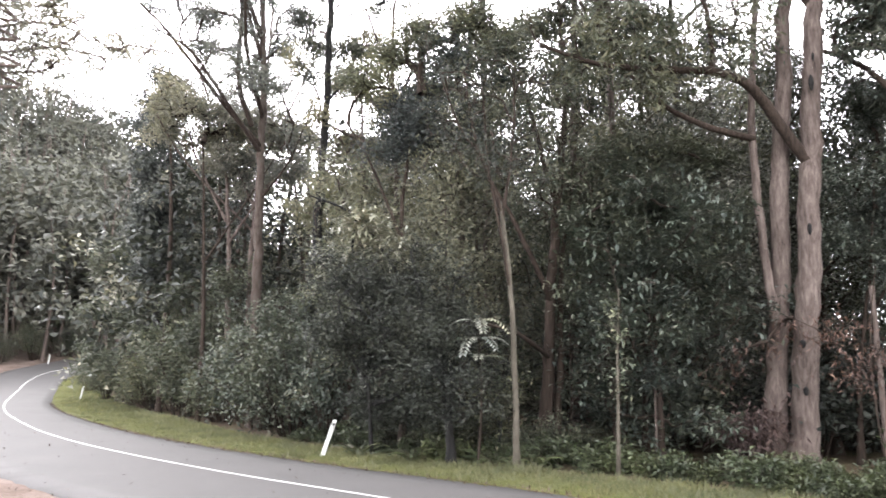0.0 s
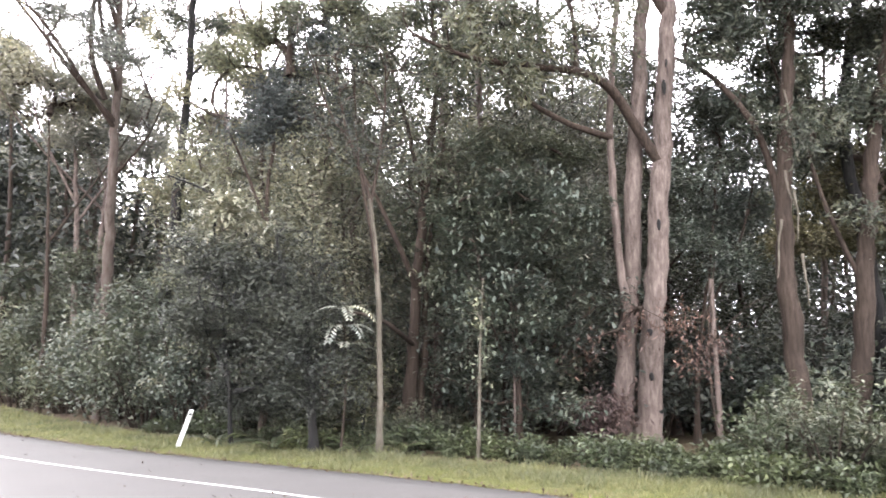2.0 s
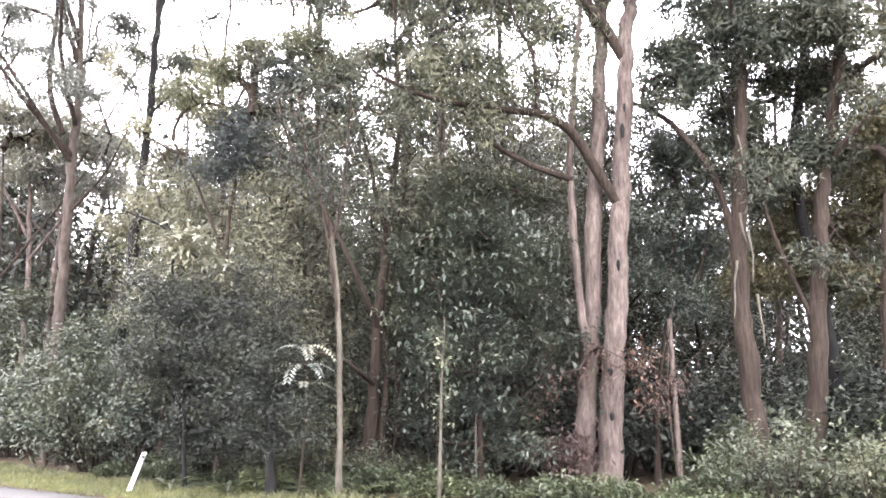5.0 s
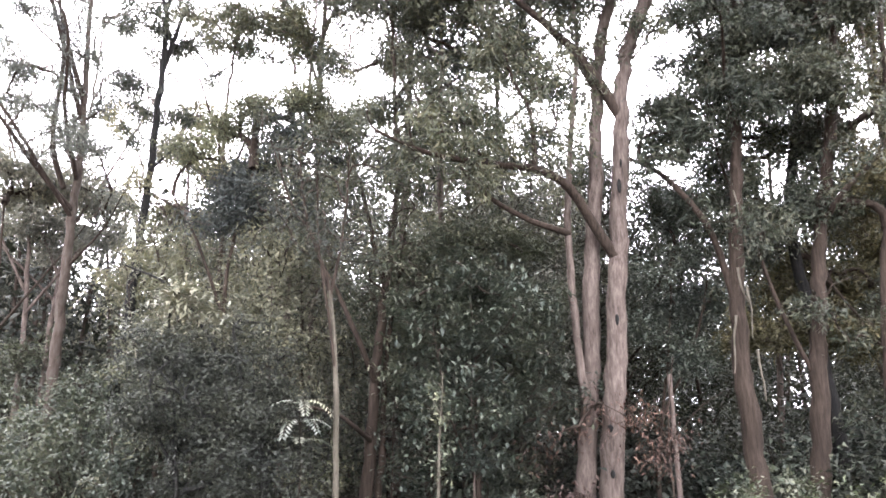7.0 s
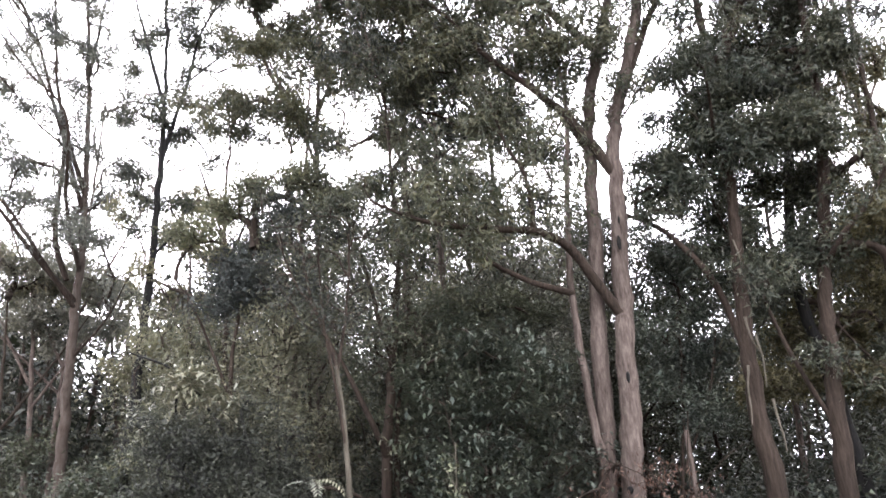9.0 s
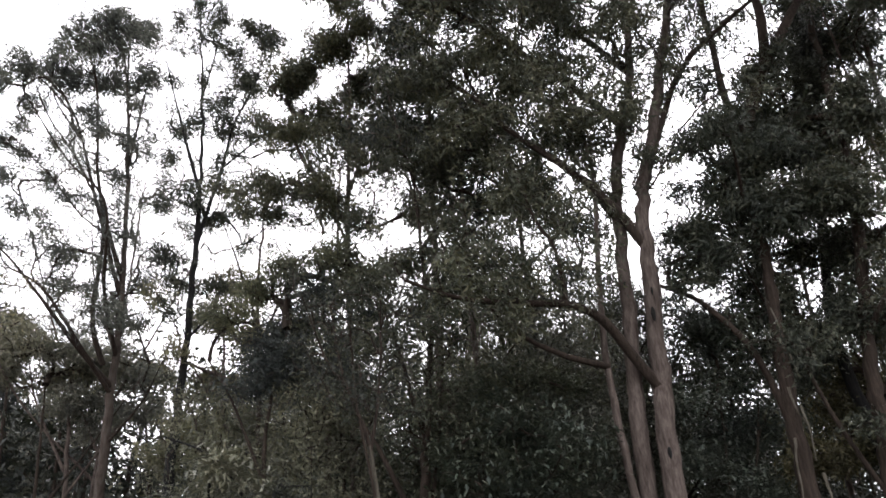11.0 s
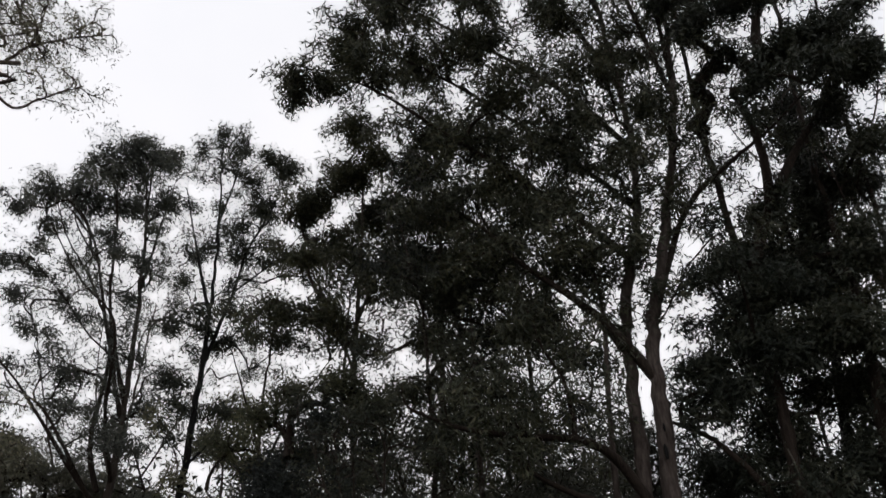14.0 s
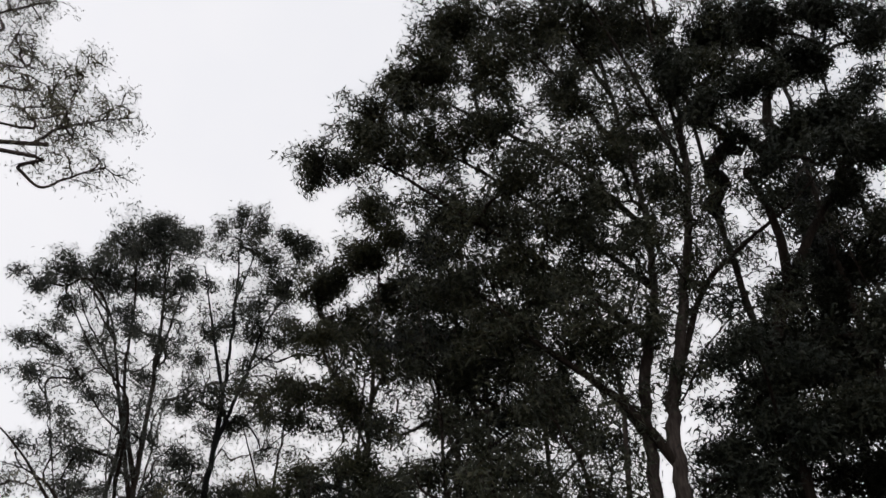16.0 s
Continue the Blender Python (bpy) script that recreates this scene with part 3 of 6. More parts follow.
DARK_TUFTS = [(-3.7, 27.2, 22.3, 0.64, 0.49, 26), (-4.6, 27.3, 21.4, 0.4, 0.52, 10), (-3.3, 27.7, 20.9, 0.63, 0.34, 18), (-5.3, 27.8, 21.2, 0.52, 0.44, 16), (-5.6, 27.2, 19.5, 0.42, 0.41, 10), (-2.5, 28.1, 21.3, 0.56, 0.35, 14), (-4.3, 25.4, 16.9, 0.46, 0.29, 10), (-5.5, 26.4, 17.0, 0.4, 0.37, 9), (-4.9, 27.9, 16.6, 0.52, 0.37, 14), (-3.7, 27.2, 16.6, 0.51, 0.34, 14), (-5.3, 27.7, 15.3, 0.44, 0.4, 12), (-4.9, 25.5, 12.2, 0.42, 0.38, 11), (-3.4, 26.8, 13.5, 0.41, 0.34, 8), (-3.5, 26.1, 18.5, 0.37, 0.31, 7), (-4.8, 26.8, 13.9, 0.34, 0.44, 9)]
SHELF = [(-3.1, 25.0, 16.9, 0.72, 0.32, 28), (-1.8, 25.1, 16.9, 0.96, 0.33, 42), (-0.3, 24.5, 16.3, 0.8, 0.35, 37), (-1.1, 24.1, 15.4, 0.81, 0.3, 24), (0.6, 23.5, 15.4, 0.63, 0.37, 19), (-2.4, 24.8, 15.8, 0.5, 0.27, 12), (-0.3, 24.5, 15.1, 0.65, 0.27, 10)]
ROUND_TOP = [(0.7, 20.2, 11.6, 0.86, 0.39, 88), (-0.5, 19.8, 11.1, 0.71, 0.33, 61), (-1.4, 20.8, 10.9, 0.61, 0.39, 57), (-2.0, 19.6, 9.6, 0.5, 0.36, 38), (1.5, 20.5, 11.1, 0.66, 0.41, 72), (2.3, 20.1, 11.3, 0.45, 0.31, 27)]
ROUND_DARK = [(0.5, 20.5, 10.5, 0.86, 0.43, 83), (-0.4, 21.9, 10.2, 0.82, 0.48, 88), (-1.0, 20.2, 8.8, 0.7, 0.43, 68), (1.2, 21.4, 9.5, 0.66, 0.41, 46), (-1.5, 20.1, 7.9, 0.42, 0.3, 19), (-0.6, 20.5, 8.3, 0.75, 0.41, 68), (1.8, 21.9, 10.5, 0.61, 0.4, 42), (0.8, 20.4, 8.0, 0.75, 0.4, 41)]
BACK_A = [(-0.6, 22.9, 20.5, 0.94, 0.84, 116), (0.6, 22.7, 21.6, 0.95, 0.84, 130), (0.9, 22.0, 23.7, 0.83, 0.65, 97), (0.4, 24.1, 19.4, 0.94, 0.82, 112), (-0.8, 21.7, 17.1, 0.68, 0.55, 48), (-0.9, 23.0, 19.9, 0.69, 0.58, 53), (2.0, 24.1, 20.9, 1.12, 0.87, 142), (1.6, 21.8, 22.1, 0.77, 0.65, 73)]
BACK_B = [(4.6, 22.3, 24.1, 0.86, 0.7, 108), (3.2, 22.1, 22.0, 1.1, 0.86, 137), (4.5, 22.3, 20.3, 0.96, 0.83, 104), (2.4, 21.6, 17.0, 0.96, 0.58, 73), (4.2, 23.0, 18.4, 0.9, 0.63, 74), (1.4, 23.4, 17.5, 0.66, 0.5, 37), (5.6, 22.3, 18.5, 0.9, 0.66, 68), (3.1, 21.4, 18.9, 0.81, 0.66, 70)]
LOW_GREEN = [(4.2, 19.0, 7.3, 0.66, 0.4, 51), (5.4, 18.9, 7.6, 0.67, 0.41, 53), (6.7, 19.2, 7.4, 0.57, 0.41, 42), (4.5, 18.9, 6.1, 0.77, 0.49, 73), (5.8, 18.6, 6.1, 0.77, 0.49, 74), (7.0, 18.4, 5.6, 0.54, 0.54, 52), (4.9, 18.2, 4.7, 0.78, 0.47, 65), (6.4, 18.4, 4.6, 0.58, 0.48, 45), (3.9, 19.4, 5.1, 0.54, 0.49, 43)]
LOW_GREEN_B = [(9.4, 17.5, 6.4, 0.52, 0.44, 37), (10.3, 18.2, 5.7, 0.67, 0.52, 63), (10.8, 17.7, 7.1, 0.55, 0.4, 28), (10.4, 17.6, 4.4, 0.6, 0.5, 54), (9.3, 17.6, 5.0, 0.47, 0.43, 33), (10.5, 18.2, 8.2, 0.38, 0.31, 12), (11.1, 17.9, 5.9, 0.62, 0.53, 59), (11.5, 17.0, 8.4, 0.43, 0.36, 15)]
CREEPER = [(14.7, 15.7, 20.3, 0.46, 0.66, 44), (14.7, 15.9, 19.0, 0.45, 0.67, 53), (14.7, 16.0, 17.9, 0.51, 0.64, 63), (14.2, 15.7, 16.3, 0.56, 0.63, 69), (13.9, 15.7, 15.2, 0.62, 0.6, 72), (14.0, 16.2, 14.2, 0.72, 0.66, 92), (14.5, 15.5, 16.2, 0.75, 0.55, 43)]
RIGHT_HEAVY = [(12.2, 15.4, 15.2, 0.64, 0.4, 35), (12.7, 17.0, 15.1, 0.64, 0.56, 60), (13.1, 16.7, 14.1, 0.8, 0.69, 99), (14.2, 16.5, 13.4, 0.81, 0.68, 99), (13.5, 13.9, 12.9, 0.58, 0.9, 85), (12.1, 15.3, 11.1, 0.96, 0.58, 101), (12.8, 14.4, 10.8, 0.67, 0.74, 90), (11.4, 15.8, 12.3, 0.73, 0.61, 73), (15.2, 15.0, 16.3, 0.54, 0.76, 57), (14.2, 12.9, 15.9, 0.36, 0.78, 36)]
RIGHT_LOW = [(11.3, 16.8, 11.6, 0.85, 0.74, 57), (12.3, 17.5, 11.0, 0.85, 0.62, 51), (13.8, 16.3, 10.1, 0.94, 0.83, 90), (13.6, 17.2, 10.7, 0.76, 0.62, 38), (13.1, 15.9, 8.2, 0.72, 1.0, 78), (11.8, 16.8, 8.4, 0.72, 0.7, 55), (11.3, 18.3, 10.8, 0.68, 0.68, 33), (11.9, 17.7, 9.6, 0.93, 0.65, 59), (12.2, 16.6, 7.4, 0.94, 0.69, 69), (10.9, 18.4, 8.8, 0.76, 0.73, 49)]
RIGHT_AIRY = [(10.4, 15.7, 14.6, 0.46, 0.29, 14), (9.1, 13.4, 11.8, 0.42, 0.35, 23), (9.7, 15.4, 12.8, 0.45, 0.34, 19), (10.9, 12.5, 17.2, 0.53, 0.58, 34), (13.1, 13.6, 19.7, 0.67, 0.69, 60), (11.8, 11.0, 16.4, 0.56, 0.62, 46), (14.2, 12.0, 18.0, 0.63, 0.8, 76), (11.5, 13.9, 19.9, 0.54, 0.57, 34), (12.0, 14.1, 14.8, 0.4, 0.23, 10), (9.6, 16.3, 13.2, 0.26, 0.35, 8), (11.0, 12.7, 16.0, 0.38, 0.3, 10)]
RIGHT_TOP = [(12.5, 14.0, 26.3, 0.83, 0.97, 158), (11.9, 11.4, 22.7, 0.78, 0.82, 126), (11.1, 11.8, 20.1, 0.72, 0.7, 100), (14.1, 12.6, 22.8, 0.76, 0.89, 134), (12.4, 11.1, 17.8, 0.68, 0.68, 91), (11.5, 11.8, 17.8, 0.59, 0.51, 51), (13.6, 11.7, 17.4, 0.5, 0.76, 86), (10.6, 13.4, 20.8, 0.6, 0.73, 62), (13.5, 12.9, 17.0, 0.56, 0.49, 47), (9.9, 13.5, 22.6, 0.57, 0.9, 100), (15.2, 11.0, 22.1, 0.65, 1.29, 109), (13.3, 10.6, 22.0, 0.78, 0.87, 102), (13.9, 11.1, 19.4, 0.58, 0.74, 47)]
HAZE_A = [(-9.7, 32.0, 12.9, 0.94, 0.7, 58), (-8.8, 32.8, 12.7, 0.96, 0.7, 59), (-9.3, 32.4, 10.9, 1.14, 0.68, 77), (-7.1, 33.0, 12.5, 0.95, 0.7, 51), (-6.5, 33.0, 10.8, 1.14, 0.68, 76), (-8.4, 33.6, 10.1, 0.83, 0.69, 56)]
HAZE_B = [(-3.5, 27.8, 12.7, 0.78, 0.85, 72), (-2.9, 28.8, 14.6, 0.82, 0.73, 56), (-3.2, 29.3, 10.7, 1.01, 0.77, 107), (-3.7, 27.1, 8.5, 0.92, 0.69, 88), (-2.0, 28.8, 9.0, 0.86, 0.64, 69), (-5.1, 28.2, 7.8, 0.86, 0.62, 66), (-2.1, 28.4, 12.3, 0.71, 0.78, 61), (-4.5, 26.4, 11.1, 0.5, 0.63, 17), (-5.3, 25.9, 12.8, 0.5, 0.65, 13)]
VINE = [(-16.3, 42.6, 18.8, 0.92, 0.84, 43), (-16.6, 43.1, 17.3, 1.21, 1.03, 77), (-16.2, 42.8, 15.3, 1.32, 1.07, 105), (-16.0, 42.7, 13.4, 1.37, 1.11, 122), (-16.1, 43.1, 11.5, 1.44, 1.16, 134), (-15.9, 43.1, 9.6, 1.5, 1.14, 137), (-15.9, 43.1, 7.7, 1.55, 1.13, 130), (-15.1, 43.4, 17.7, 1.06, 0.9, 41), (-17.1, 42.4, 16.3, 0.56, 0.61, 12)]
GREAT_EDGE = [(3.2, 16.0, 27.7, 1.36, 1.4, 186), (2.4, 16.3, 25.5, 1.11, 1.23, 134), (1.5, 16.8, 24.6, 0.86, 0.91, 77), (0.6, 17.4, 23.8, 0.69, 0.72, 48), (0.3, 16.5, 21.5, 0.7, 0.59, 40), (-0.3, 16.5, 20.1, 0.66, 0.47, 30), (-1.2, 16.6, 20.1, 0.58, 0.35, 20), (-1.5, 17.4, 19.9, 0.23, 0.42, 8), (1.1, 16.5, 21.0, 0.74, 0.74, 54)]
GREAT_INNER = [(4.6, 15.2, 24.3, 1.22, 1.42, 124), (4.0, 15.8, 21.8, 1.14, 1.0, 82), (6.3, 15.3, 26.9, 1.51, 1.62, 175), (8.9, 15.9, 28.4, 1.62, 1.69, 196), (7.0, 15.5, 23.6, 1.23, 1.33, 106), (10.0, 14.6, 26.6, 1.25, 1.39, 113), (5.1, 15.1, 19.0, 1.05, 0.84, 57), (7.6, 15.3, 20.1, 0.97, 0.9, 51), (3.0, 17.8, 22.6, 1.06, 1.02, 77), (6.3, 15.9, 17.6, 0.95, 0.77, 38), (4.6, 17.7, 19.1, 1.03, 0.84, 51), (2.9, 17.9, 19.6, 0.89, 0.87, 50)]
GREAT_CORE = [(4.8, 17.2, 16.8, 1.02, 0.91, 44), (6.5, 17.3, 16.1, 1.03, 0.88, 43), (7.8, 15.4, 16.8, 0.87, 0.9, 40), (9.8, 16.5, 22.8, 0.92, 1.26, 58), (7.2, 17.5, 14.2, 0.86, 0.81, 31), (5.0, 18.6, 14.8, 1.02, 0.84, 43), (2.8, 17.6, 16.0, 1.0, 0.87, 41), (9.5, 14.9, 18.6, 0.61, 1.01, 27), (7.8, 15.5, 14.0, 0.68, 0.7, 20), (5.4, 16.8, 11.7, 0.89, 0.69, 27), (7.1, 15.8, 18.5, 0.88, 1.0, 39), (3.5, 18.3, 14.1, 0.98, 0.8, 35), (11.4, 13.9, 23.8, 0.91, 1.22, 50)]
CROOKED = [(1.6, 18.9, 10.2, 0.68, 0.43, 57), (2.5, 18.9, 11.1, 0.7, 0.44, 52), (3.1, 19.1, 9.6, 0.56, 0.54, 60), (1.7, 18.4, 8.6, 0.53, 0.4, 41), (3.7, 18.7, 10.4, 0.56, 0.44, 41), (2.9, 19.2, 12.7, 0.73, 0.48, 50), (1.6, 19.4, 12.4, 0.59, 0.48, 40), (3.8, 17.9, 11.4, 0.55, 0.44, 35), (5.0, 18.4, 10.7, 0.57, 0.39, 31), (3.4, 18.7, 13.9, 0.74, 0.51, 53), (2.2, 18.7, 13.8, 0.6, 0.5, 34), (5.6, 18.7, 13.0, 0.74, 0.49, 41)]
PALE_SPRAYS = [(-2.2, 18.1, 5.4, 0.57, 0.14, 11), (-1.7, 18.2, 5.2, 0.51, 0.13, 9), (-1.1, 18.5, 4.8, 0.63, 0.15, 14), (-2.4, 18.4, 4.5, 0.6, 0.18, 12), (-0.6, 18.5, 4.4, 0.49, 0.18, 10)]
BUSH_DARK = [(-1.8, 18.7, 4.0, 0.91, 0.46, 62), (-0.9, 18.9, 3.6, 0.78, 0.46, 53), (-2.4, 18.8, 2.8, 0.77, 0.59, 68), (-1.3, 19.0, 2.4, 0.92, 0.59, 81), (-0.4, 18.5, 2.5, 0.62, 0.57, 47), (-1.7, 19.1, 1.1, 0.84, 0.59, 59), (-0.6, 18.8, 1.1, 0.77, 0.58, 53)]
CLUMP_LEFT = [(-11.0, 30.6, 13.0, 1.15, 1.12, 72), (-12.0, 32.5, 12.5, 1.06, 1.17, 69), (-10.5, 32.9, 12.2, 1.05, 0.91, 53), (-9.1, 33.2, 12.5, 1.21, 0.91, 61), (-7.6, 33.1, 12.8, 1.2, 0.91, 60), (-6.3, 33.7, 12.5, 1.05, 0.91, 53)]
RIGHT_SIDE = [(15.0, 16.8, 8.5, 0.96, 0.92, 95), (14.3, 15.0, 8.8, 0.74, 0.87, 69), (15.2, 16.3, 7.0, 0.67, 1.11, 80), (15.0, 17.4, 6.4, 0.79, 0.9, 76), (14.4, 17.9, 7.2, 0.69, 0.75, 49), (12.8, 17.9, 7.8, 0.6, 0.57, 24), (13.5, 17.8, 6.5, 0.94, 0.72, 72), (14.2, 16.2, 4.8, 0.73, 0.83, 72), (13.7, 17.3, 5.2, 0.91, 0.76, 83), (12.0, 17.0, 5.1, 0.71, 0.72, 60), (16.2, 15.6, 13.7, 0.74, 1.16, 64), (15.8, 15.7, 11.4, 0.64, 1.07, 61), (14.6, 15.5, 12.4, 0.7, 0.89, 37)]
SALMON_WISPS = [(-10.1, 28.3, 20.9, 1.82, 1.7, 29), (-7.5, 28.4, 17.5, 1.7, 1.53, 29), (-11.6, 28.0, 19.2, 1.27, 1.9, 27), (-8.7, 26.8, 15.9, 1.84, 1.18, 24), (-7.9, 29.1, 14.5, 2.15, 1.19, 32), (-10.6, 27.2, 15.8, 1.18, 1.21, 11), (-7.2, 29.0, 20.7, 1.29, 1.97, 28), (-5.8, 27.9, 15.4, 1.15, 1.65, 24)]
DARK_WISPS = [(-4.9, 25.9, 23.3, 1.24, 1.78, 21), (-4.2, 26.5, 20.3, 1.66, 1.6, 34), (-4.6, 25.9, 17.3, 1.11, 1.43, 22), (-2.9, 26.6, 21.1, 1.21, 1.37, 23), (-3.0, 27.0, 17.0, 1.14, 0.72, 19), (-4.5, 27.0, 14.1, 1.1, 1.33, 23), (-0.5, 26.5, 19.7, 1.17, 1.04, 38), (-1.6, 26.7, 15.9, 1.32, 0.69, 21)]
RIGHT_THIN = [(9.8, 16.3, 10.8, 0.77, 0.63, 21), (9.9, 15.9, 9.3, 0.74, 0.59, 22), (10.4, 15.4, 11.1, 0.76, 0.63, 25), (11.1, 16.7, 7.8, 0.77, 0.59, 33), (9.9, 16.7, 8.3, 0.75, 0.58, 29), (11.2, 16.1, 13.3, 0.83, 0.71, 31), (9.5, 16.9, 9.7, 0.46, 0.61, 10), (11.4, 15.2, 10.3, 0.76, 0.62, 35), (12.2, 15.5, 12.7, 0.82, 0.87, 53)]
RIGHT_FILL = [(10.0, 16.2, 11.7, 0.6, 0.59, 26), (9.5, 16.5, 10.7, 0.55, 0.63, 31), (10.7, 16.2, 12.6, 0.55, 0.52, 21), (9.0, 16.5, 9.3, 0.38, 0.59, 16), (9.8, 16.0, 10.0, 0.54, 0.6, 29)]
BACK_WISPS = [(-1.4, 22.8, 15.3, 1.55, 1.04, 52), (0.0, 21.4, 15.3, 1.29, 1.21, 58), (1.1, 21.9, 14.5, 1.3, 1.19, 69), (2.2, 21.7, 16.2, 1.34, 1.26, 76), (3.5, 22.8, 17.9, 1.44, 1.16, 87), (1.1, 22.9, 18.0, 1.43, 1.16, 62), (-1.1, 23.4, 17.9, 1.25, 1.16, 26)]
BACK_WISPS_B = [(4.5, 20.4, 15.5, 1.28, 1.21, 81), (6.4, 21.5, 17.3, 1.4, 1.12, 81), (6.9, 20.0, 14.4, 1.08, 0.97, 54), (5.7, 21.2, 14.4, 1.11, 0.79, 39), (3.7, 22.1, 14.8, 1.14, 1.01, 60), (8.1, 21.2, 17.3, 1.2, 1.12, 60), (8.0, 20.4, 13.1, 0.9, 0.75, 30)]
LEFT_BUSH_A = [(-20.4, 47.5, 8.6, 1.75, 1.27, 56), (-22.8, 51.3, 5.7, 1.56, 1.74, 68), (-17.7, 45.8, 5.3, 1.79, 1.19, 53), (-18.1, 45.6, 2.7, 2.0, 1.18, 59), (-23.0, 52.3, 2.8, 1.5, 1.38, 52), (-14.5, 40.0, 3.4, 1.43, 1.03, 32)]
LEFT_BUSH_B = [(-12.0, 36.4, 5.1, 1.51, 0.93, 57), (-9.4, 33.7, 4.4, 1.38, 0.85, 47), (-10.6, 34.1, 3.0, 1.41, 0.86, 49), (-11.8, 35.6, 1.5, 1.26, 0.6, 27), (-8.7, 32.6, 5.8, 1.09, 0.83, 32), (-8.6, 31.4, 2.0, 1.09, 0.79, 30)]
LEFT_BUSH_C = [(-7.4, 30.0, 2.8, 1.22, 0.75, 51), (-5.6, 27.2, 3.9, 0.89, 0.82, 41), (-5.0, 26.7, 2.3, 0.87, 0.66, 32), (-6.1, 28.2, 1.2, 0.93, 0.46, 24), (-4.2, 26.0, 4.6, 0.77, 0.64, 27), (-3.8, 25.8, 2.9, 0.76, 0.7, 29)]
DEAD_HANG = [(8.1, 16.0, 2.8, 0.73, 0.31, 13), (8.8, 15.9, 2.4, 0.48, 0.32, 9), (6.6, 16.6, 2.4, 0.47, 0.31, 7), (6.3, 17.4, 2.0, 0.35, 0.32, 6), (7.4, 16.3, 3.0, 0.39, 0.19, 6), (8.5, 16.1, 2.0, 0.61, 0.32, 10)]
THIN_HAZE = [(-11.1, 33.7, 22.8, 2.4, 2.57, 58), (-7.3, 31.9, 21.4, 2.22, 2.39, 50), (-10.4, 33.1, 18.2, 2.24, 2.28, 77), (-7.2, 33.2, 17.6, 2.19, 2.22, 73), (-4.6, 35.1, 23.6, 1.82, 2.62, 54), (-3.7, 33.5, 19.4, 1.67, 1.73, 68), (-10.2, 33.8, 15.3, 2.2, 1.36, 85), (-6.8, 32.3, 14.8, 2.07, 1.28, 62), (-5.0, 35.2, 17.2, 1.69, 1.7, 49)]
GUM = (36, 0.16, (0.24, 0.065), 0.8, 0.1, 0.4)
LOOSE = (32, 0.17, (0.22, 0.062), 0.8, 0.1, 0.4)


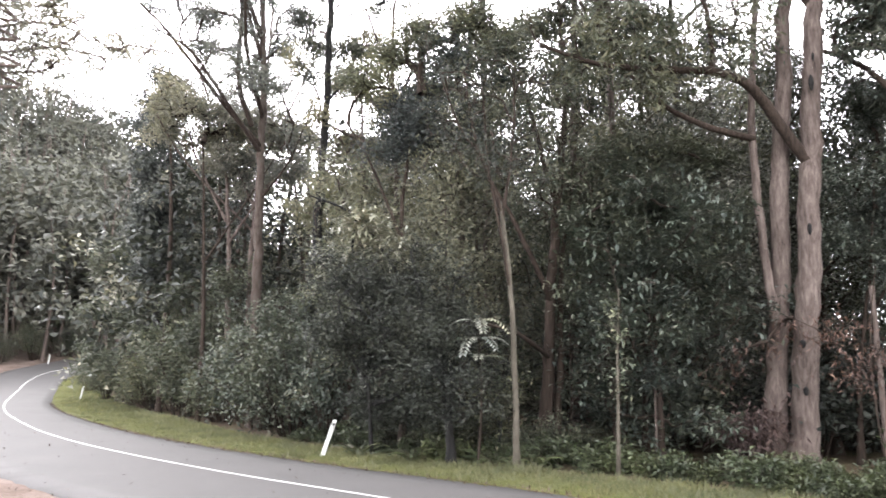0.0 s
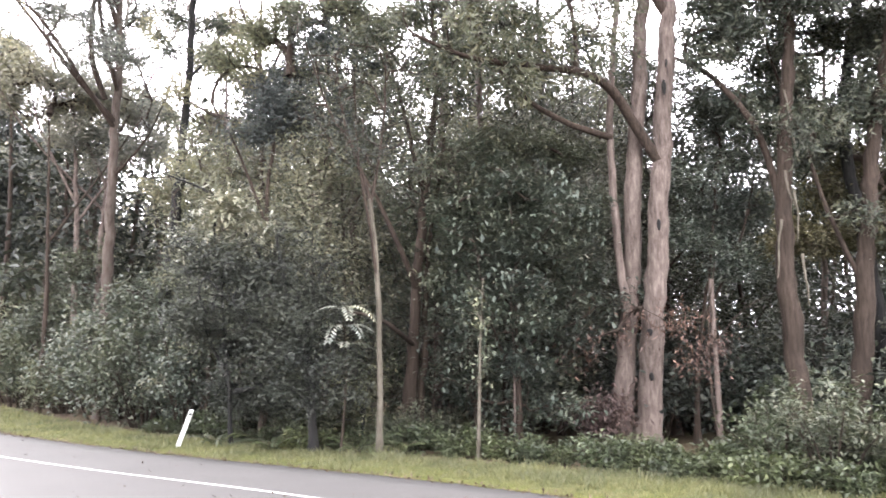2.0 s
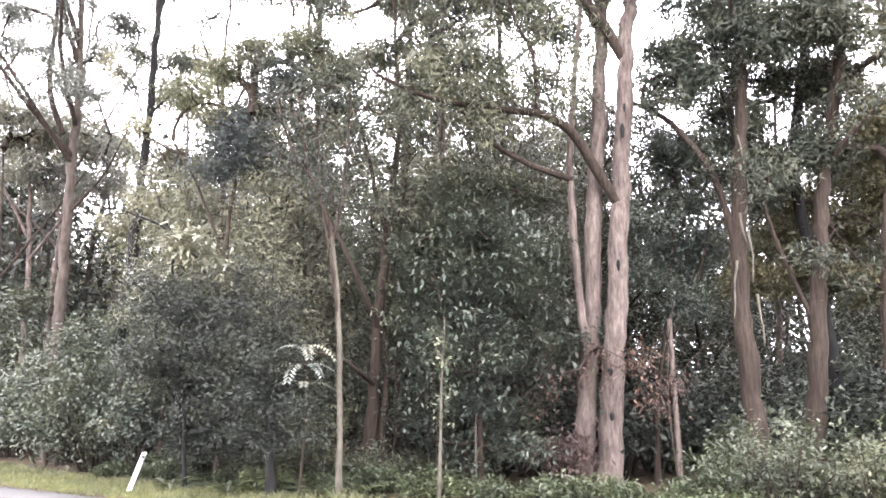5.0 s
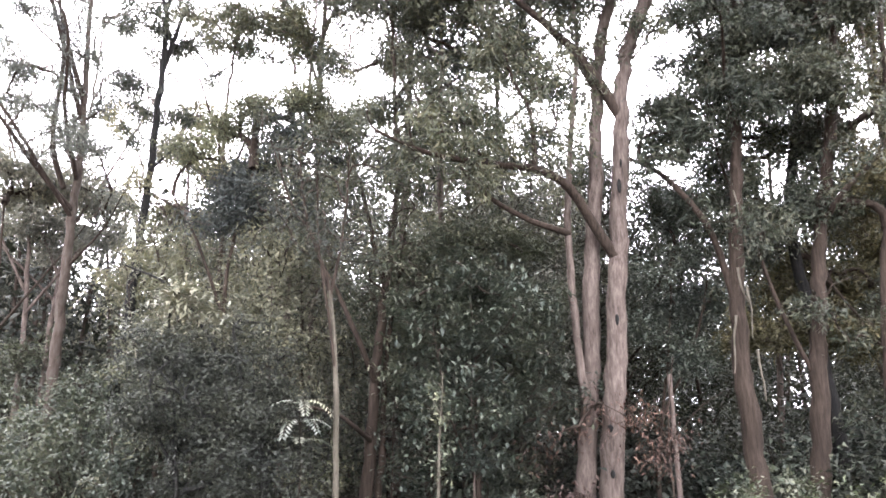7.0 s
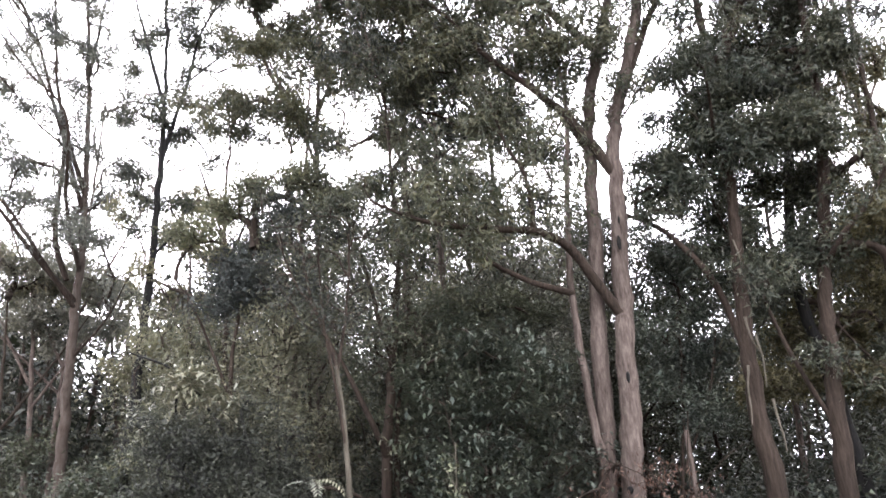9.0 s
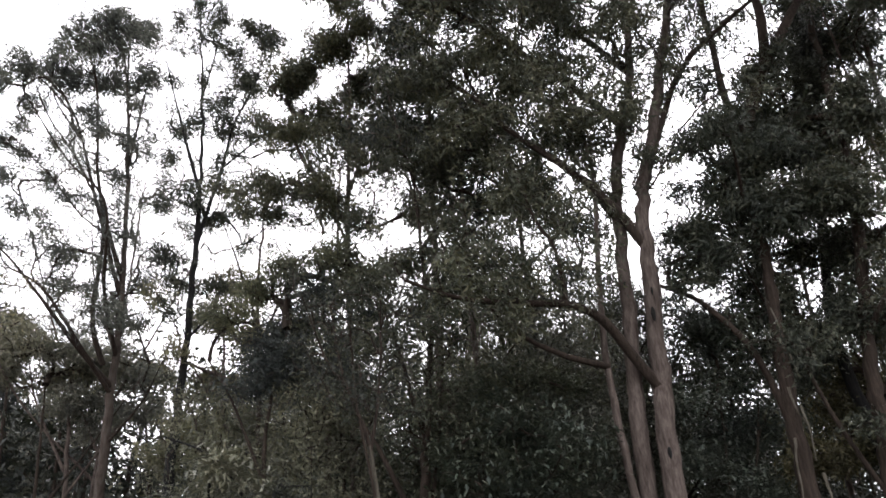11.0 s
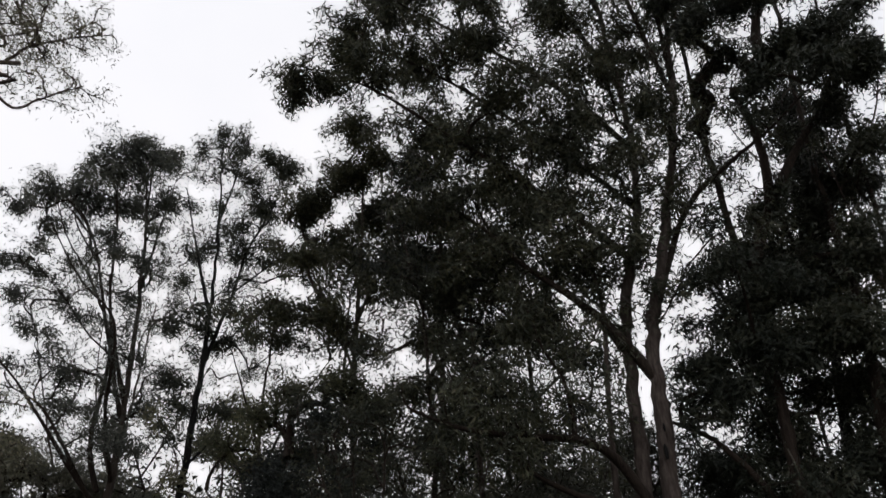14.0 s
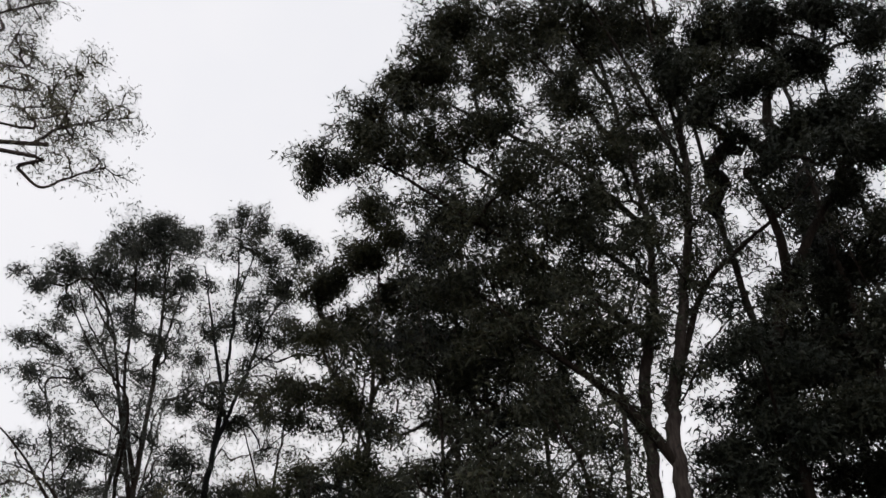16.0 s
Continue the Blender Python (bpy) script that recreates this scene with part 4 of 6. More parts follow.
def build_great_gum():
    g1 = [(7.71, 17.01, -0.1), (8.00, 16.87, 3.64), (8.19, 16.78, 6.37), (8.41, 16.67, 9.21), (8.63, 16.61, 11.68), (9.18, 16.31, 13.69), (9.70, 16.01, 15.89), (10.28, 15.64, 18.28), (10.8, 15.3, 21.9), (11.2, 15.0, 27.0), (11.3, 14.7, 34.0)]
    g2 = [(7.2, 17.35, -0.1), (7.51, 17.32, 2.86), (7.72, 17.23, 6.45), (7.94, 17.13, 9.2), (8.15, 17.04, 12.43), (8.6, 16.85, 14.2), (9.03, 16.62, 15.93), (9.30, 16.48, 19.0), (9.3, 16.43, 22.0), (9.0, 16.2, 27.5), (8.2, 16.0, 34.0)]
    g3 = [(7.47, 17.3, 2.4), (7.36, 17.1, 3.3), (7.22, 17.12, 4.46), (7.12, 17.16, 7.11), (7.21, 17.13, 9.2), (7.46, 17.05, 11.7), (7.51, 17.04, 13.73), (7.2, 17.15, 17.2)]
    low = [(8.22, 16.77, 6.6), (7.39, 16.72, 7.77), (6.86, 16.62, 8.40), (6.07, 16.61, 8.71), (5.04, 16.64, 8.74), (4.07, 16.60, 8.78), (3.26, 16.58, 8.90), (2.2, 16.61, 9.3)]
    low_up = [(6.07, 16.61, 8.71), (6.05, 16.51, 9.49), (5.94, 16.55, 10.35), (5.65, 16.66, 10.94), (5.27, 16.79, 12.6)]
    back = [(7.14, 17.14, 7.3), (5.97, 16.97, 7.54), (5.20, 17.22, 8.06), (4.49, 17.42, 8.86), (3.9, 17.6, 9.8)]
    up = [(8.52, 16.65, 10.3), (7.60, 16.78, 11.91), (6.58, 17.00, 13.08), (5.53, 17.37, 14.24), (4.55, 17.66, 15.61), (3.0, 17.90, 17.2)]
    up2 = [(8.1, 17.05, 11.2), (7.10, 17.22, 12.88), (6.06, 17.61, 14.04), (4.9, 17.88, 15.6), (4.2, 17.9, 17.4)]
    right = [(8.75, 16.55, 12.2), (10.08, 15.88, 15.40), (11.20, 15.11, 16.50), (12.33, 14.20, 17.26), (13.4, 13.3, 18.2)]
    tuft = [(8.6, 16.85, 14.3), (6.6, 17.2, 16.6), (4.71, 17.40, 18.29), (2.98, 17.28, 19.46), (1.54, 16.97, 20.22), (0.13, 17.04, 20.91), (-1.1, 17.02, 20.5)]
    high = [(9.25, 16.5, 18.4), (7.4, 16.6, 20.8), (5.2, 16.7, 22.6), (3.0, 16.7, 24.0), (1.6, 16.5, 24.6)]
    high2 = [(9.0, 16.62, 16.0), (7.0, 16.9, 18.4), (4.6, 17.2, 20.8), (2.4, 17.2, 22.2), (0.4, 17.0, 22.6)]
    high3 = [(9.3, 16.4, 21.0), (7.4, 15.9, 24.5), (5.2, 15.6, 27.5), (3.2, 15.6, 30.0)]
    high4 = [(10.5, 15.5, 20.0), (9.2, 14.6, 24.0), (7.8, 14.0, 28.0), (6.6, 13.6, 32.0)]
    high6 = [(10.6, 15.4, 20.5), (9.9, 13.9, 25.0), (9.2, 12.6, 29.0), (8.6, 11.9, 31.5)]
    high7 = [(9.15, 16.3, 25.0), (7.2, 15.6, 29.0), (5.2, 15.2, 32.0), (3.6, 15.0, 34.0)]
    high5 = [(10.8, 15.3, 22.5), (12.6, 14.4, 25.0), (14.2, 13.4, 27.5), (15.2, 12.6, 29.5)]
    stems = [
        ("trunk", g1, 0.285, 0.05, 280, 0.48, 3.9),
        ("trunk", g2, 0.25, 0.05, 260, 0.48, 3.8),
        ("trunk", g3, 0.13, 0.04, 56, 0.72, 2.3),
        ("limb", low, 0.15, 0.04, 68, 0.55, 1.7),
        ("limb", low_up, 0.075, 0.025, 72, 0.2, 2.0),
        ("limb", back, 0.09, 0.03, 39, 0.6, 1.4),
        ("limb", up, 0.15, 0.035, 137, 0.25, 2.5),
        ("limb", up2, 0.1, 0.03, 113, 0.25, 2.3),
        ("limb", right, 0.11, 0.03, 50, 0.25, 2.5),
        ("limb", tuft, 0.11, 0.02, 146, 0.15, 2.0),
        ("limb", high, 0.1, 0.03, 167, 0.15, 2.3),
        ("limb", high2, 0.09, 0.02, 181, 0.15, 2.3),
        ("limb", high3, 0.09, 0.02, 160, 0.15, 2.5),
        ("limb", high4, 0.09, 0.02, 120, 0.15, 2.5),
        ("limb", high6, 0.08, 0.02, 100, 0.2, 2.6),
        ("limb", high7, 0.08, 0.02, 110, 0.15, 2.6),
        ("limb", high5, 0.09, 0.02, 225, 0.15, 2.5),
    ]
    grown_tree("gum_tree", "huge grey-brown gum with three close trunks and a wide drooping crown", "tree", (7.6, 17.1, -0.05), stems, BARK_GUM, LEAF_GUM, GUM, 21, roots=1.5, sides=18, limb_bark=BARK_BROWN, lobes=GREAT_EDGE + GREAT_INNER + GREAT_CORE)



def trunk_marks():
    """Dark knots and a hollow in the bark of the great gum, and strips of bark that hang from its neighbour."""
    gum, rough = [o for o in scene.objects if o.name in ("gum_tree", "gum_tree.001")]
    for (x, y, z), size in (((8.22, 16.47, 8.42), (0.06, 0.05, 0.2)), ((8.02, 16.6, 5.1), (0.05, 0.05, 0.14)), ((7.74, 16.7, 2.6), (0.08, 0.05, 0.09)), ((8.28, 16.43, 9.0), (0.03, 0.03, 0.12)), ((7.75, 16.7, 1.6), (0.06, 0.05, 0.1))):
        bm = bmesh.new()
        bmesh.ops.create_icosphere(bm, subdivisions=2, radius=1.0, matrix=Matrix.Translation(Vector((x, y, z)) - gum.location) @ Matrix.Diagonal((*size, 1)))
        for v in bm.verts:
            v.co += v.normal * 0.012 * noise.noise(v.co * 9)
        part("knot", bm, BARK_DARK, gum, "dark knot in the bark")
    rng = np.random.default_rng(77)
    for x, y, z, long in ((10.85, 15.84, 6.35, 0.9), (11.0, 15.78, 5.9, 1.3), (10.92, 15.8, 8.3, 0.8), (11.12, 15.8, 4.4, 1.2), (10.72, 15.9, 5.2, 1.5), (11.05, 15.75, 7.2, 0.7)):
        P = bough(rng, np.array([x, y, z]) - np.array(rough.location), (rng.normal() * 0.15, -0.2, -1), long, 0.5, 0.08, 9)
        w = np.linspace(0.035, 0.012, 9)[:, None] * np.array([1, 0.25 * rng.normal(), 0])
        V = np.vstack([P - w, P + w, P + w + (0, 0.012, 0), P - w + (0, 0.012, 0)])
        i = np.arange(8)
        F = np.vstack([np.stack([a * 9 + i, b * 9 + i, b * 9 + i + 1, a * 9 + i + 1], 1) for a, b in ((0, 1), (1, 2), (2, 3), (3, 0))])
        mesh_object("bark_strip", V, F, BARK_PALE, rough, "pale hanging strip of peeled bark")


build_great_gum()

grown_tree("gum_tree", "tall gum with rough brown bark peeling in strips", "tree", (11.0, 16.05, -0.05), [
    ("trunk", [(11.05, 16.05, -0.1), (10.98, 16.07, 1.39), (10.91, 16.12, 3.62), (10.95, 16.10, 5.66), (11.07, 16.01, 7.75), (11.22, 15.91, 9.74), (11.3, 15.85, 13.0), (11.38, 15.85, 17.2), (11.5, 15.75, 21.0), (11.9, 15.4, 28.0)], 0.27, 0.05, 52, 0.45, 3.4),
    ("limb", [(10.9, 16.14, 5.5), (10.60, 16.21, 7.00), (9.94, 16.16, 8.00), (9.35, 16.51, 8.86), (8.74, 16.84, 9.33)], 0.1, 0.05, 0, 0, 0.0),
], BARK_BROWN, LEAF_GUM, LOOSE, 33, lobes=RIGHT_AIRY + RIGHT_TOP + RIGHT_THIN + RIGHT_FILL)
trunk_marks()

grown_tree("gum_tree", "tall brown gum forking under a dark heavy crown", "tree", (12.5, 16.2, -0.05), [
    ("trunk", [(12.5, 16.2, -0.1), (12.73, 16.02, 2.84), (12.91, 15.88, 5.01), (13.10, 15.72, 7.09), (13.61, 15.29, 10.42), (13.85, 15.08, 13.0), (14.1, 14.9, 17.5), (14.6, 14.4, 23.0), (15.0, 13.8, 29.0)], 0.25, 0.05, 75, 0.3, 3.4),
    ("limb", [(13.15, 15.67, 7.5), (13.35, 14.91, 8.2), (13.87, 14.35, 8.9), (14.6, 13.6, 10.5)], 0.09, 0.03, 31, 0.3, 1.7),
    ("limb", [(12.8, 16.0, 3.6), (11.92, 16.01, 5.69), (11.59, 16.26, 7.43), (11.14, 16.57, 9.42), (11.0, 16.7, 11.5)], 0.065, 0.02, 31, 0.4, 1.6),
], BARK_BROWN, LEAF_GUM, (44, 0.18, (0.2, 0.06), 0.7, 0.15, 0.4), 34, lobes=RIGHT_HEAVY)

grown_tree("gum_tree", "slim brown gum at the end of the stand", "tree", (14.1, 15.45, -0.05), [
    ("trunk", [(14.1, 15.45, -0.1), (14.17, 15.44, 1.77), (14.27, 15.35, 4.29), (14.42, 15.21, 6.33), (14.84, 14.82, 9.92), (15.0, 14.6, 14.0), (15.3, 14.1, 20.0), (16.0, 13.2, 26.5)], 0.17, 0.04, 69, 0.24, 3.0),
], BARK_BROWN, LEAF_GUM, (44, 0.18, (0.2, 0.06), 0.7, 0.15, 0.4), 35, lobes=RIGHT_LOW)

grown_tree("gum_tree", "thin grey gum standing back among the trunks", "tree", (14.05, 19.4, -0.05), [
    ("trunk", [(14.05, 19.4, -0.1), (14.16, 19.34, 3.05), (14.27, 19.25, 4.99), (14.48, 19.10, 6.79), (14.5, 19.1, 9.8), (14.7, 18.96, 13.0), (14.9, 18.8, 17.5)], 0.11, 0.03, 157, 0.4, 2.2),
], BARK_GUM, LEAF_GUM, GUM, 36)

grown_tree("sapling", "slender pale-barked sapling on the edge of the verge", "tree", (1.54, 16.03, -0.03), [
    ("trunk", [(1.54, 16.03, -0.06), (1.51, 16.03, 1.68), (1.45, 16.04, 3.17), (1.36, 16.04, 4.35), (1.23, 16.05, 5.37)], 0.07, 0.042, 0, 0, 0.0),
    ("limb", [(1.24, 16.05, 5.3), (0.80, 16.08, 6.52), (0.37, 16.10, 7.11), (-0.1, 16.11, 8.4)], 0.052, 0.015, 55, 0.6, 1.7),
    ("limb", [(1.25, 16.05, 5.2), (1.40, 16.1, 6.0), (1.52, 16.13, 7.08), (1.55, 16.13, 8.6)], 0.045, 0.012, 45, 0.6, 1.3),
    ("limb", [(1.43, 16.04, 3.6), (1.2, 15.9, 4.9), (0.95, 15.8, 6.2), (0.85, 15.8, 7.8)], 0.04, 0.012, 40, 0.65, 1.2),
], BARK_PALE, LEAF_DARK, (27, 0.11, (0.13, 0.04), 0.6, 0.2, 0.4), 41, roots=1.2, sides=10, limb_bark=BARK_BROWN)

grown_tree("sapling", "thin straight pale sapling with a leafy top", "tree", (3.45, 15.51, -0.03), [
    ("trunk", [(3.45, 15.51, -0.06), (3.48, 15.51, 1.67), (3.5, 15.5, 2.4), (3.55, 15.48, 3.6)], 0.042, 0.01, 60, 0.3, 0.7),
], BARK_PALE, LEAF_BROAD, (25, 0.11, (0.14, 0.06), 0.3, 0.6, 0.4), 42, roots=1.2, sides=8)

grown_tree("gum_tree", "brown gum with crooked limbs over a dark hollow", "tree", (2.44, 18.84, -0.05), [
    ("trunk", [(2.44, 18.84, -0.1), (2.59, 18.82, 2.34), (2.70, 18.80, 4.42), (2.85, 18.78, 6.27), (2.98, 18.76, 7.44), (3.07, 18.75, 9.09), (2.96, 18.78, 11.51), (2.8, 18.80, 14.5)], 0.17, 0.03, 157, 0.4, 2.3),
    ("limb", [(2.68, 18.81, 3.6), (2.24, 18.26, 4.46), (1.65, 18.33, 5.69), (1.14, 18.37, 6.64), (0.77, 18.39, 7.75), (0.5, 18.39, 9.4)], 0.085, 0.025, 60, 0.65, 1.7),
    ("limb", [(2.82, 18.79, 6.1), (2.47, 18.64, 7.23), (2.24, 18.66, 8.25), (1.7, 18.71, 10.0)], 0.075, 0.025, 55, 0.6, 1.6),
    ("limb", [(2.62, 18.8, 2.3), (1.75, 17.6, 2.81), (1.14, 17.3, 2.96), (0.4, 17.3, 3.08)], 0.06, 0.03, 0, 0, 0.0),
    ("trunk", [(2.75, 18.95, -0.1), (2.9, 19.0, 2.6), (2.95, 19.0, 4.6), (3.3, 19.0, 7.0), (3.5, 19.0, 9.5)], 0.11, 0.02, 70, 0.6, 1.6),
], BARK_BROWN, LEAF_GUM, (31, 0.17, (0.15, 0.045), 0.7, 0.15, 0.4), 43, lobes=CROOKED)

grown_tree("gum_tree", "tall dark-barked gum reaching into the open sky", "tree", (-4.7, 26.6, -0.05), [
    ("trunk", [(-4.75, 26.6, -0.1), (-4.60, 26.62, 3.26), (-4.42, 26.65, 5.83), (-4.35, 26.67, 8.11), (-4.25, 26.68, 10.85), (-4.2, 26.7, 15.5), (-4.25, 26.7, 18.2), (-4.42, 26.69, 21.45), (-4.86, 26.61, 26.6)], 0.25, 0.03, 31, 0.60, 3.2),
    ("limb", [(-4.2, 26.72, 15.4), (-3.51, 26.82, 18.79), (-3.06, 26.88, 21.38), (-1.6, 26.97, 24.2)], 0.09, 0.02, 24, 0.45, 2.9),
    ("limb", [(-4.25, 26.7, 17.6), (-5.26, 26.54, 21.0), (-5.95, 26.39, 23.6)], 0.08, 0.02, 15, 0.50, 2.2),
    ("limb", [(-4.3, 26.68, 11.5), (-3.4, 26.7, 12.6), (-2.6, 26.7, 13.2)], 0.06, 0.02, 9, 0.50, 1.5),
    ("limb", [(-4.5, 26.7, 22.0), (-4.0, 26.6, 25.0), (-3.7, 26.6, 27.3)], 0.05, 0.015, 15, 0.75, 2.0),
    ("limb", [(-3.06, 26.88, 21.38), (-2.3, 26.9, 23.6), (-2.2, 26.9, 25.9)], 0.05, 0.015, 15, 0.7, 2.0),
    ("limb", [(-3.51, 26.82, 18.79), (-2.0, 26.7, 20.4), (-1.0, 26.6, 21.8)], 0.05, 0.015, 16, 0.5, 2.0),
], BARK_DARK, LEAF_GUM, (36, 0.17, (0.2, 0.056), 0.7, 0.15, 0.4), 51, lobes=DARK_TOP + DARK_TUFTS + DARK_WISPS)

grown_tree("gum_tree", "salmon-barked gum with long bare limbs and a domed crown", "tree", (-6.9, 29.2, -0.05), [
    ("trunk", [(-6.85, 29.2, -0.1), (-6.94, 29.19, 3.44), (-7.04, 29.16, 6.44), (-7.08, 29.15, 9.10), (-7.10, 29.15, 12.77), (-7.3, 29.14, 16.0), (-7.6, 29.06, 20.0), (-8.06, 28.96, 24.2), (-8.7, 28.77, 27.0)], 0.26, 0.03, 26, 0.65, 3.4),
    ("limb", [(-7.15, 29.14, 14.0), (-8.53, 28.82, 18.21), (-9.79, 28.42, 22.12), (-11.13, 27.92, 24.2)], 0.1, 0.02, 20, 0.50, 3.2),
    ("limb", [(-7.2, 29.14, 14.8), (-8.55, 28.81, 19.02), (-9.10, 28.65, 23.26), (-9.91, 28.38, 26.4)], 0.1, 0.02, 22, 0.50, 3.2),
    ("limb", [(-7.08, 29.15, 10.6), (-8.23, 27.87, 11.87), (-9.27, 26.48, 13.19), (-10.55, 26.00, 14.66), (-12.0, 25.42, 15.8)], 0.1, 0.02, 16, 0.50, 2.3),
    ("limb", [(-7.09, 29.15, 11.8), (-7.45, 27.6, 13.9), (-7.41, 26.02, 16.61), (-8.88, 25.56, 18.23), (-10.3, 25.02, 20.3)], 0.09, 0.02, 18, 0.50, 2.3),
    ("limb", [(-7.5, 29.1, 11.5), (-8.07, 28.96, 13.27), (-8.11, 28.95, 16.32), (-8.34, 28.88, 17.81), (-8.94, 28.7, 19.14), (-9.71, 28.45, 20.47), (-10.72, 28.09, 21.89), (-11.55, 27.76, 23.71)], 0.11, 0.02, 0, 0, 0.0),
    ("limb", [(-7.17, 28.9, 15.2), (-7.96, 28.47, 16.57), (-8.91, 28.19, 17.38), (-9.96, 27.84, 18.67), (-11.42, 27.27, 20.1)], 0.06, 0.015, 0, 0, 0.0),
    ("limb", [(-7.1, 29.1, 10.4), (-8.11, 27.91, 11.9), (-9.37, 27.51, 13.72), (-10.39, 27.15, 14.39), (-11.26, 26.8, 14.52)], 0.09, 0.02, 0, 0, 0.0),
    ("limb", [(-7.0, 29.1, 8.6), (-5.9, 28.6, 9.9), (-5.2, 28.2, 11.4)], 0.06, 0.02, 11, 0.50, 1.6),
    ("limb", [(-7.6, 29.06, 20.0), (-7.3, 29.0, 24.0), (-7.0, 28.9, 27.2)], 0.07, 0.015, 15, 0.8, 1.9),
    ("limb", [(-8.06, 28.96, 24.2), (-8.2, 28.8, 26.4), (-8.3, 28.7, 28.0)], 0.05, 0.015, 15, 0.75, 1.8),
    ("limb", [(-9.1, 28.65, 23.26), (-9.5, 28.5, 25.4), (-9.7, 28.4, 27.2)], 0.05, 0.015, 15, 0.75, 1.8),
    ("limb", [(-9.79, 28.42, 22.12), (-11.2, 27.9, 23.6), (-12.2, 27.5, 24.0)], 0.05, 0.015, 15, 0.6, 1.7),
    ("limb", [(-9.4, 28.5, 21.0), (-10.6, 28.1, 22.8), (-10.9, 27.9, 24.4)], 0.05, 0.015, 13, 0.7, 1.6),
], BARK_RED, LEAF_GREY_HAZED, (36, 0.17, (0.2, 0.056), 0.7, 0.15, 0.4), 52, limb_bark=BARK_BROWN, lobes=SALMON_DOME + SALMON_TUFTS + SALMON_LOW + SALMON_WISPS)

grown_tree("gum_tree", "slim grey gum among the undergrowth", "tree", (0.6, 22.0, -0.05), [
    ("trunk", [(0.6, 22.0, -0.1), (0.59, 22.0, 3.05), (0.56, 22.0, 5.59), (0.59, 22.0, 7.56), (0.68, 21.99, 9.9), (0.8, 22.01, 12.6), (0.9, 22, 16.0)], 0.13, 0.03, 25, 0.45, 2.3),
], BARK_GUM, LEAF_VINE, (40, 0.2, (0.17, 0.052), 0.6, 0.2, 0.4), 53, lobes=ROUND_DARK)

grown_tree("gum_tree", "airy gum with a flat shelf of leaves above the undergrowth", "tree", (-1.4, 24.5, -0.05), [
    ("trunk", [(-1.4, 24.5, -0.1), (-1.5, 24.5, 5.0), (-1.54, 24.51, 9.2), (-1.75, 24.49, 12.6), (-1.6, 24.49, 15.8)], 0.12, 0.03, 0, 0, 0.0),
    ("limb", [(-1.6, 24.5, 10.5), (-0.7, 24.4, 12.8), (0.4, 24.3, 14.6)], 0.06, 0.02, 0, 0, 0.0),
    ("limb", [(-1.65, 24.5, 11.2), (-2.4, 24.5, 13.4), (-3.0, 24.4, 15.0)], 0.05, 0.02, 0, 0, 0.0),
], BARK_BROWN, LEAF_GUM, (36, 0.17, (0.18, 0.055), 0.7, 0.15, 0.4), 55, lobes=SHELF)

grown_tree("understory_tree", "rounded olive-topped gum against the sky", "tree", (-1.0, 20.5, -0.05), [
    ("trunk", [(-1.0, 20.5, -0.1), (-0.9, 20.5, 3.5), (-1.1, 20.5, 6.5), (-0.6, 20.5, 9.6)], 0.1, 0.03, 0, 0, 0.0),
    ("limb", [(-1.0, 20.5, 5.2), (-1.9, 20.4, 7.4), (-2.6, 20.3, 8.6)], 0.05, 0.02, 0, 0, 0.0),
], BARK_BROWN, LEAF_SHRUB, (38, 0.2, (0.16, 0.05), 0.5, 0.3, 0.3), 56, lobes=ROUND_TOP)

grown_tree("gum_tree", "slender gum with dark rounded leaf masses", "tree", (1.4, 23.0, -0.05), [
    ("trunk", [(1.4, 23.0, -0.1), (1.3, 23.0, 8.8), (1.2, 23.0, 14.0), (1.3, 23.0, 18.7), (1.25, 23.0, 23.5)], 0.15, 0.03, 0, 0, 0.0),
    ("limb", [(1.2, 23.0, 13.5), (0.3, 23.2, 16.0), (-0.8, 23.3, 18.4)], 0.06, 0.02, 0, 0, 0.0),
    ("limb", [(1.25, 23.0, 15.5), (2.0, 22.8, 18.0), (2.4, 22.6, 20.6)], 0.06, 0.02, 0, 0, 0.0),
], BARK_GUM, LEAF_GUM, LOOSE, 57, lobes=BACK_A + BACK_WISPS)

grown_tree("gum_tree", "slender gum with a dark domed top", "tree", (3.8, 22.2, -0.05), [
    ("trunk", [(3.8, 22.2, -0.1), (3.87, 22.2, 8.5), (4.0, 22.2, 13.7), (4.1, 22.2, 18.3), (4.55, 22.1, 23.3)], 0.15, 0.03, 0, 0, 0.0),
    ("limb", [(4.0, 22.2, 13.0), (3.2, 22.2, 15.6), (2.6, 22.0, 18.0)], 0.06, 0.02, 0, 0, 0.0),
    ("limb", [(4.0, 22.2, 14.0), (5.0, 22.2, 16.4), (5.6, 22.0, 19.0)], 0.06, 0.02, 0, 0, 0.0),
], BARK_GUM, LEAF_GUM, LOOSE, 58, lobes=BACK_B + BACK_WISPS_B)

grown_tree("understory_tree", "dense dark green tree under the great gum", "tree", (4.9, 19.0, -0.05), [
    ("trunk", [(4.9, 19.0, -0.1), (4.95, 18.9, 2.3), (5.2, 18.8, 4.7), (5.4, 18.8, 7.0)], 0.09, 0.02, 0, 0, 0.0),
    ("limb", [(5.0, 18.9, 2.6), (6.0, 18.7, 4.2), (6.8, 18.5, 5.6)], 0.05, 0.02, 0, 0, 0.0),
    ("limb", [(5.0, 18.9, 2.4), (4.2, 19.0, 4.0), (3.8, 19.1, 5.8)], 0.05, 0.02, 0, 0, 0.0),
], BARK_BROWN, LEAF_BUSH, (44, 0.18, (0.15, 0.06), 0.2, 0.75, 0.0), 59, lobes=LOW_GREEN)

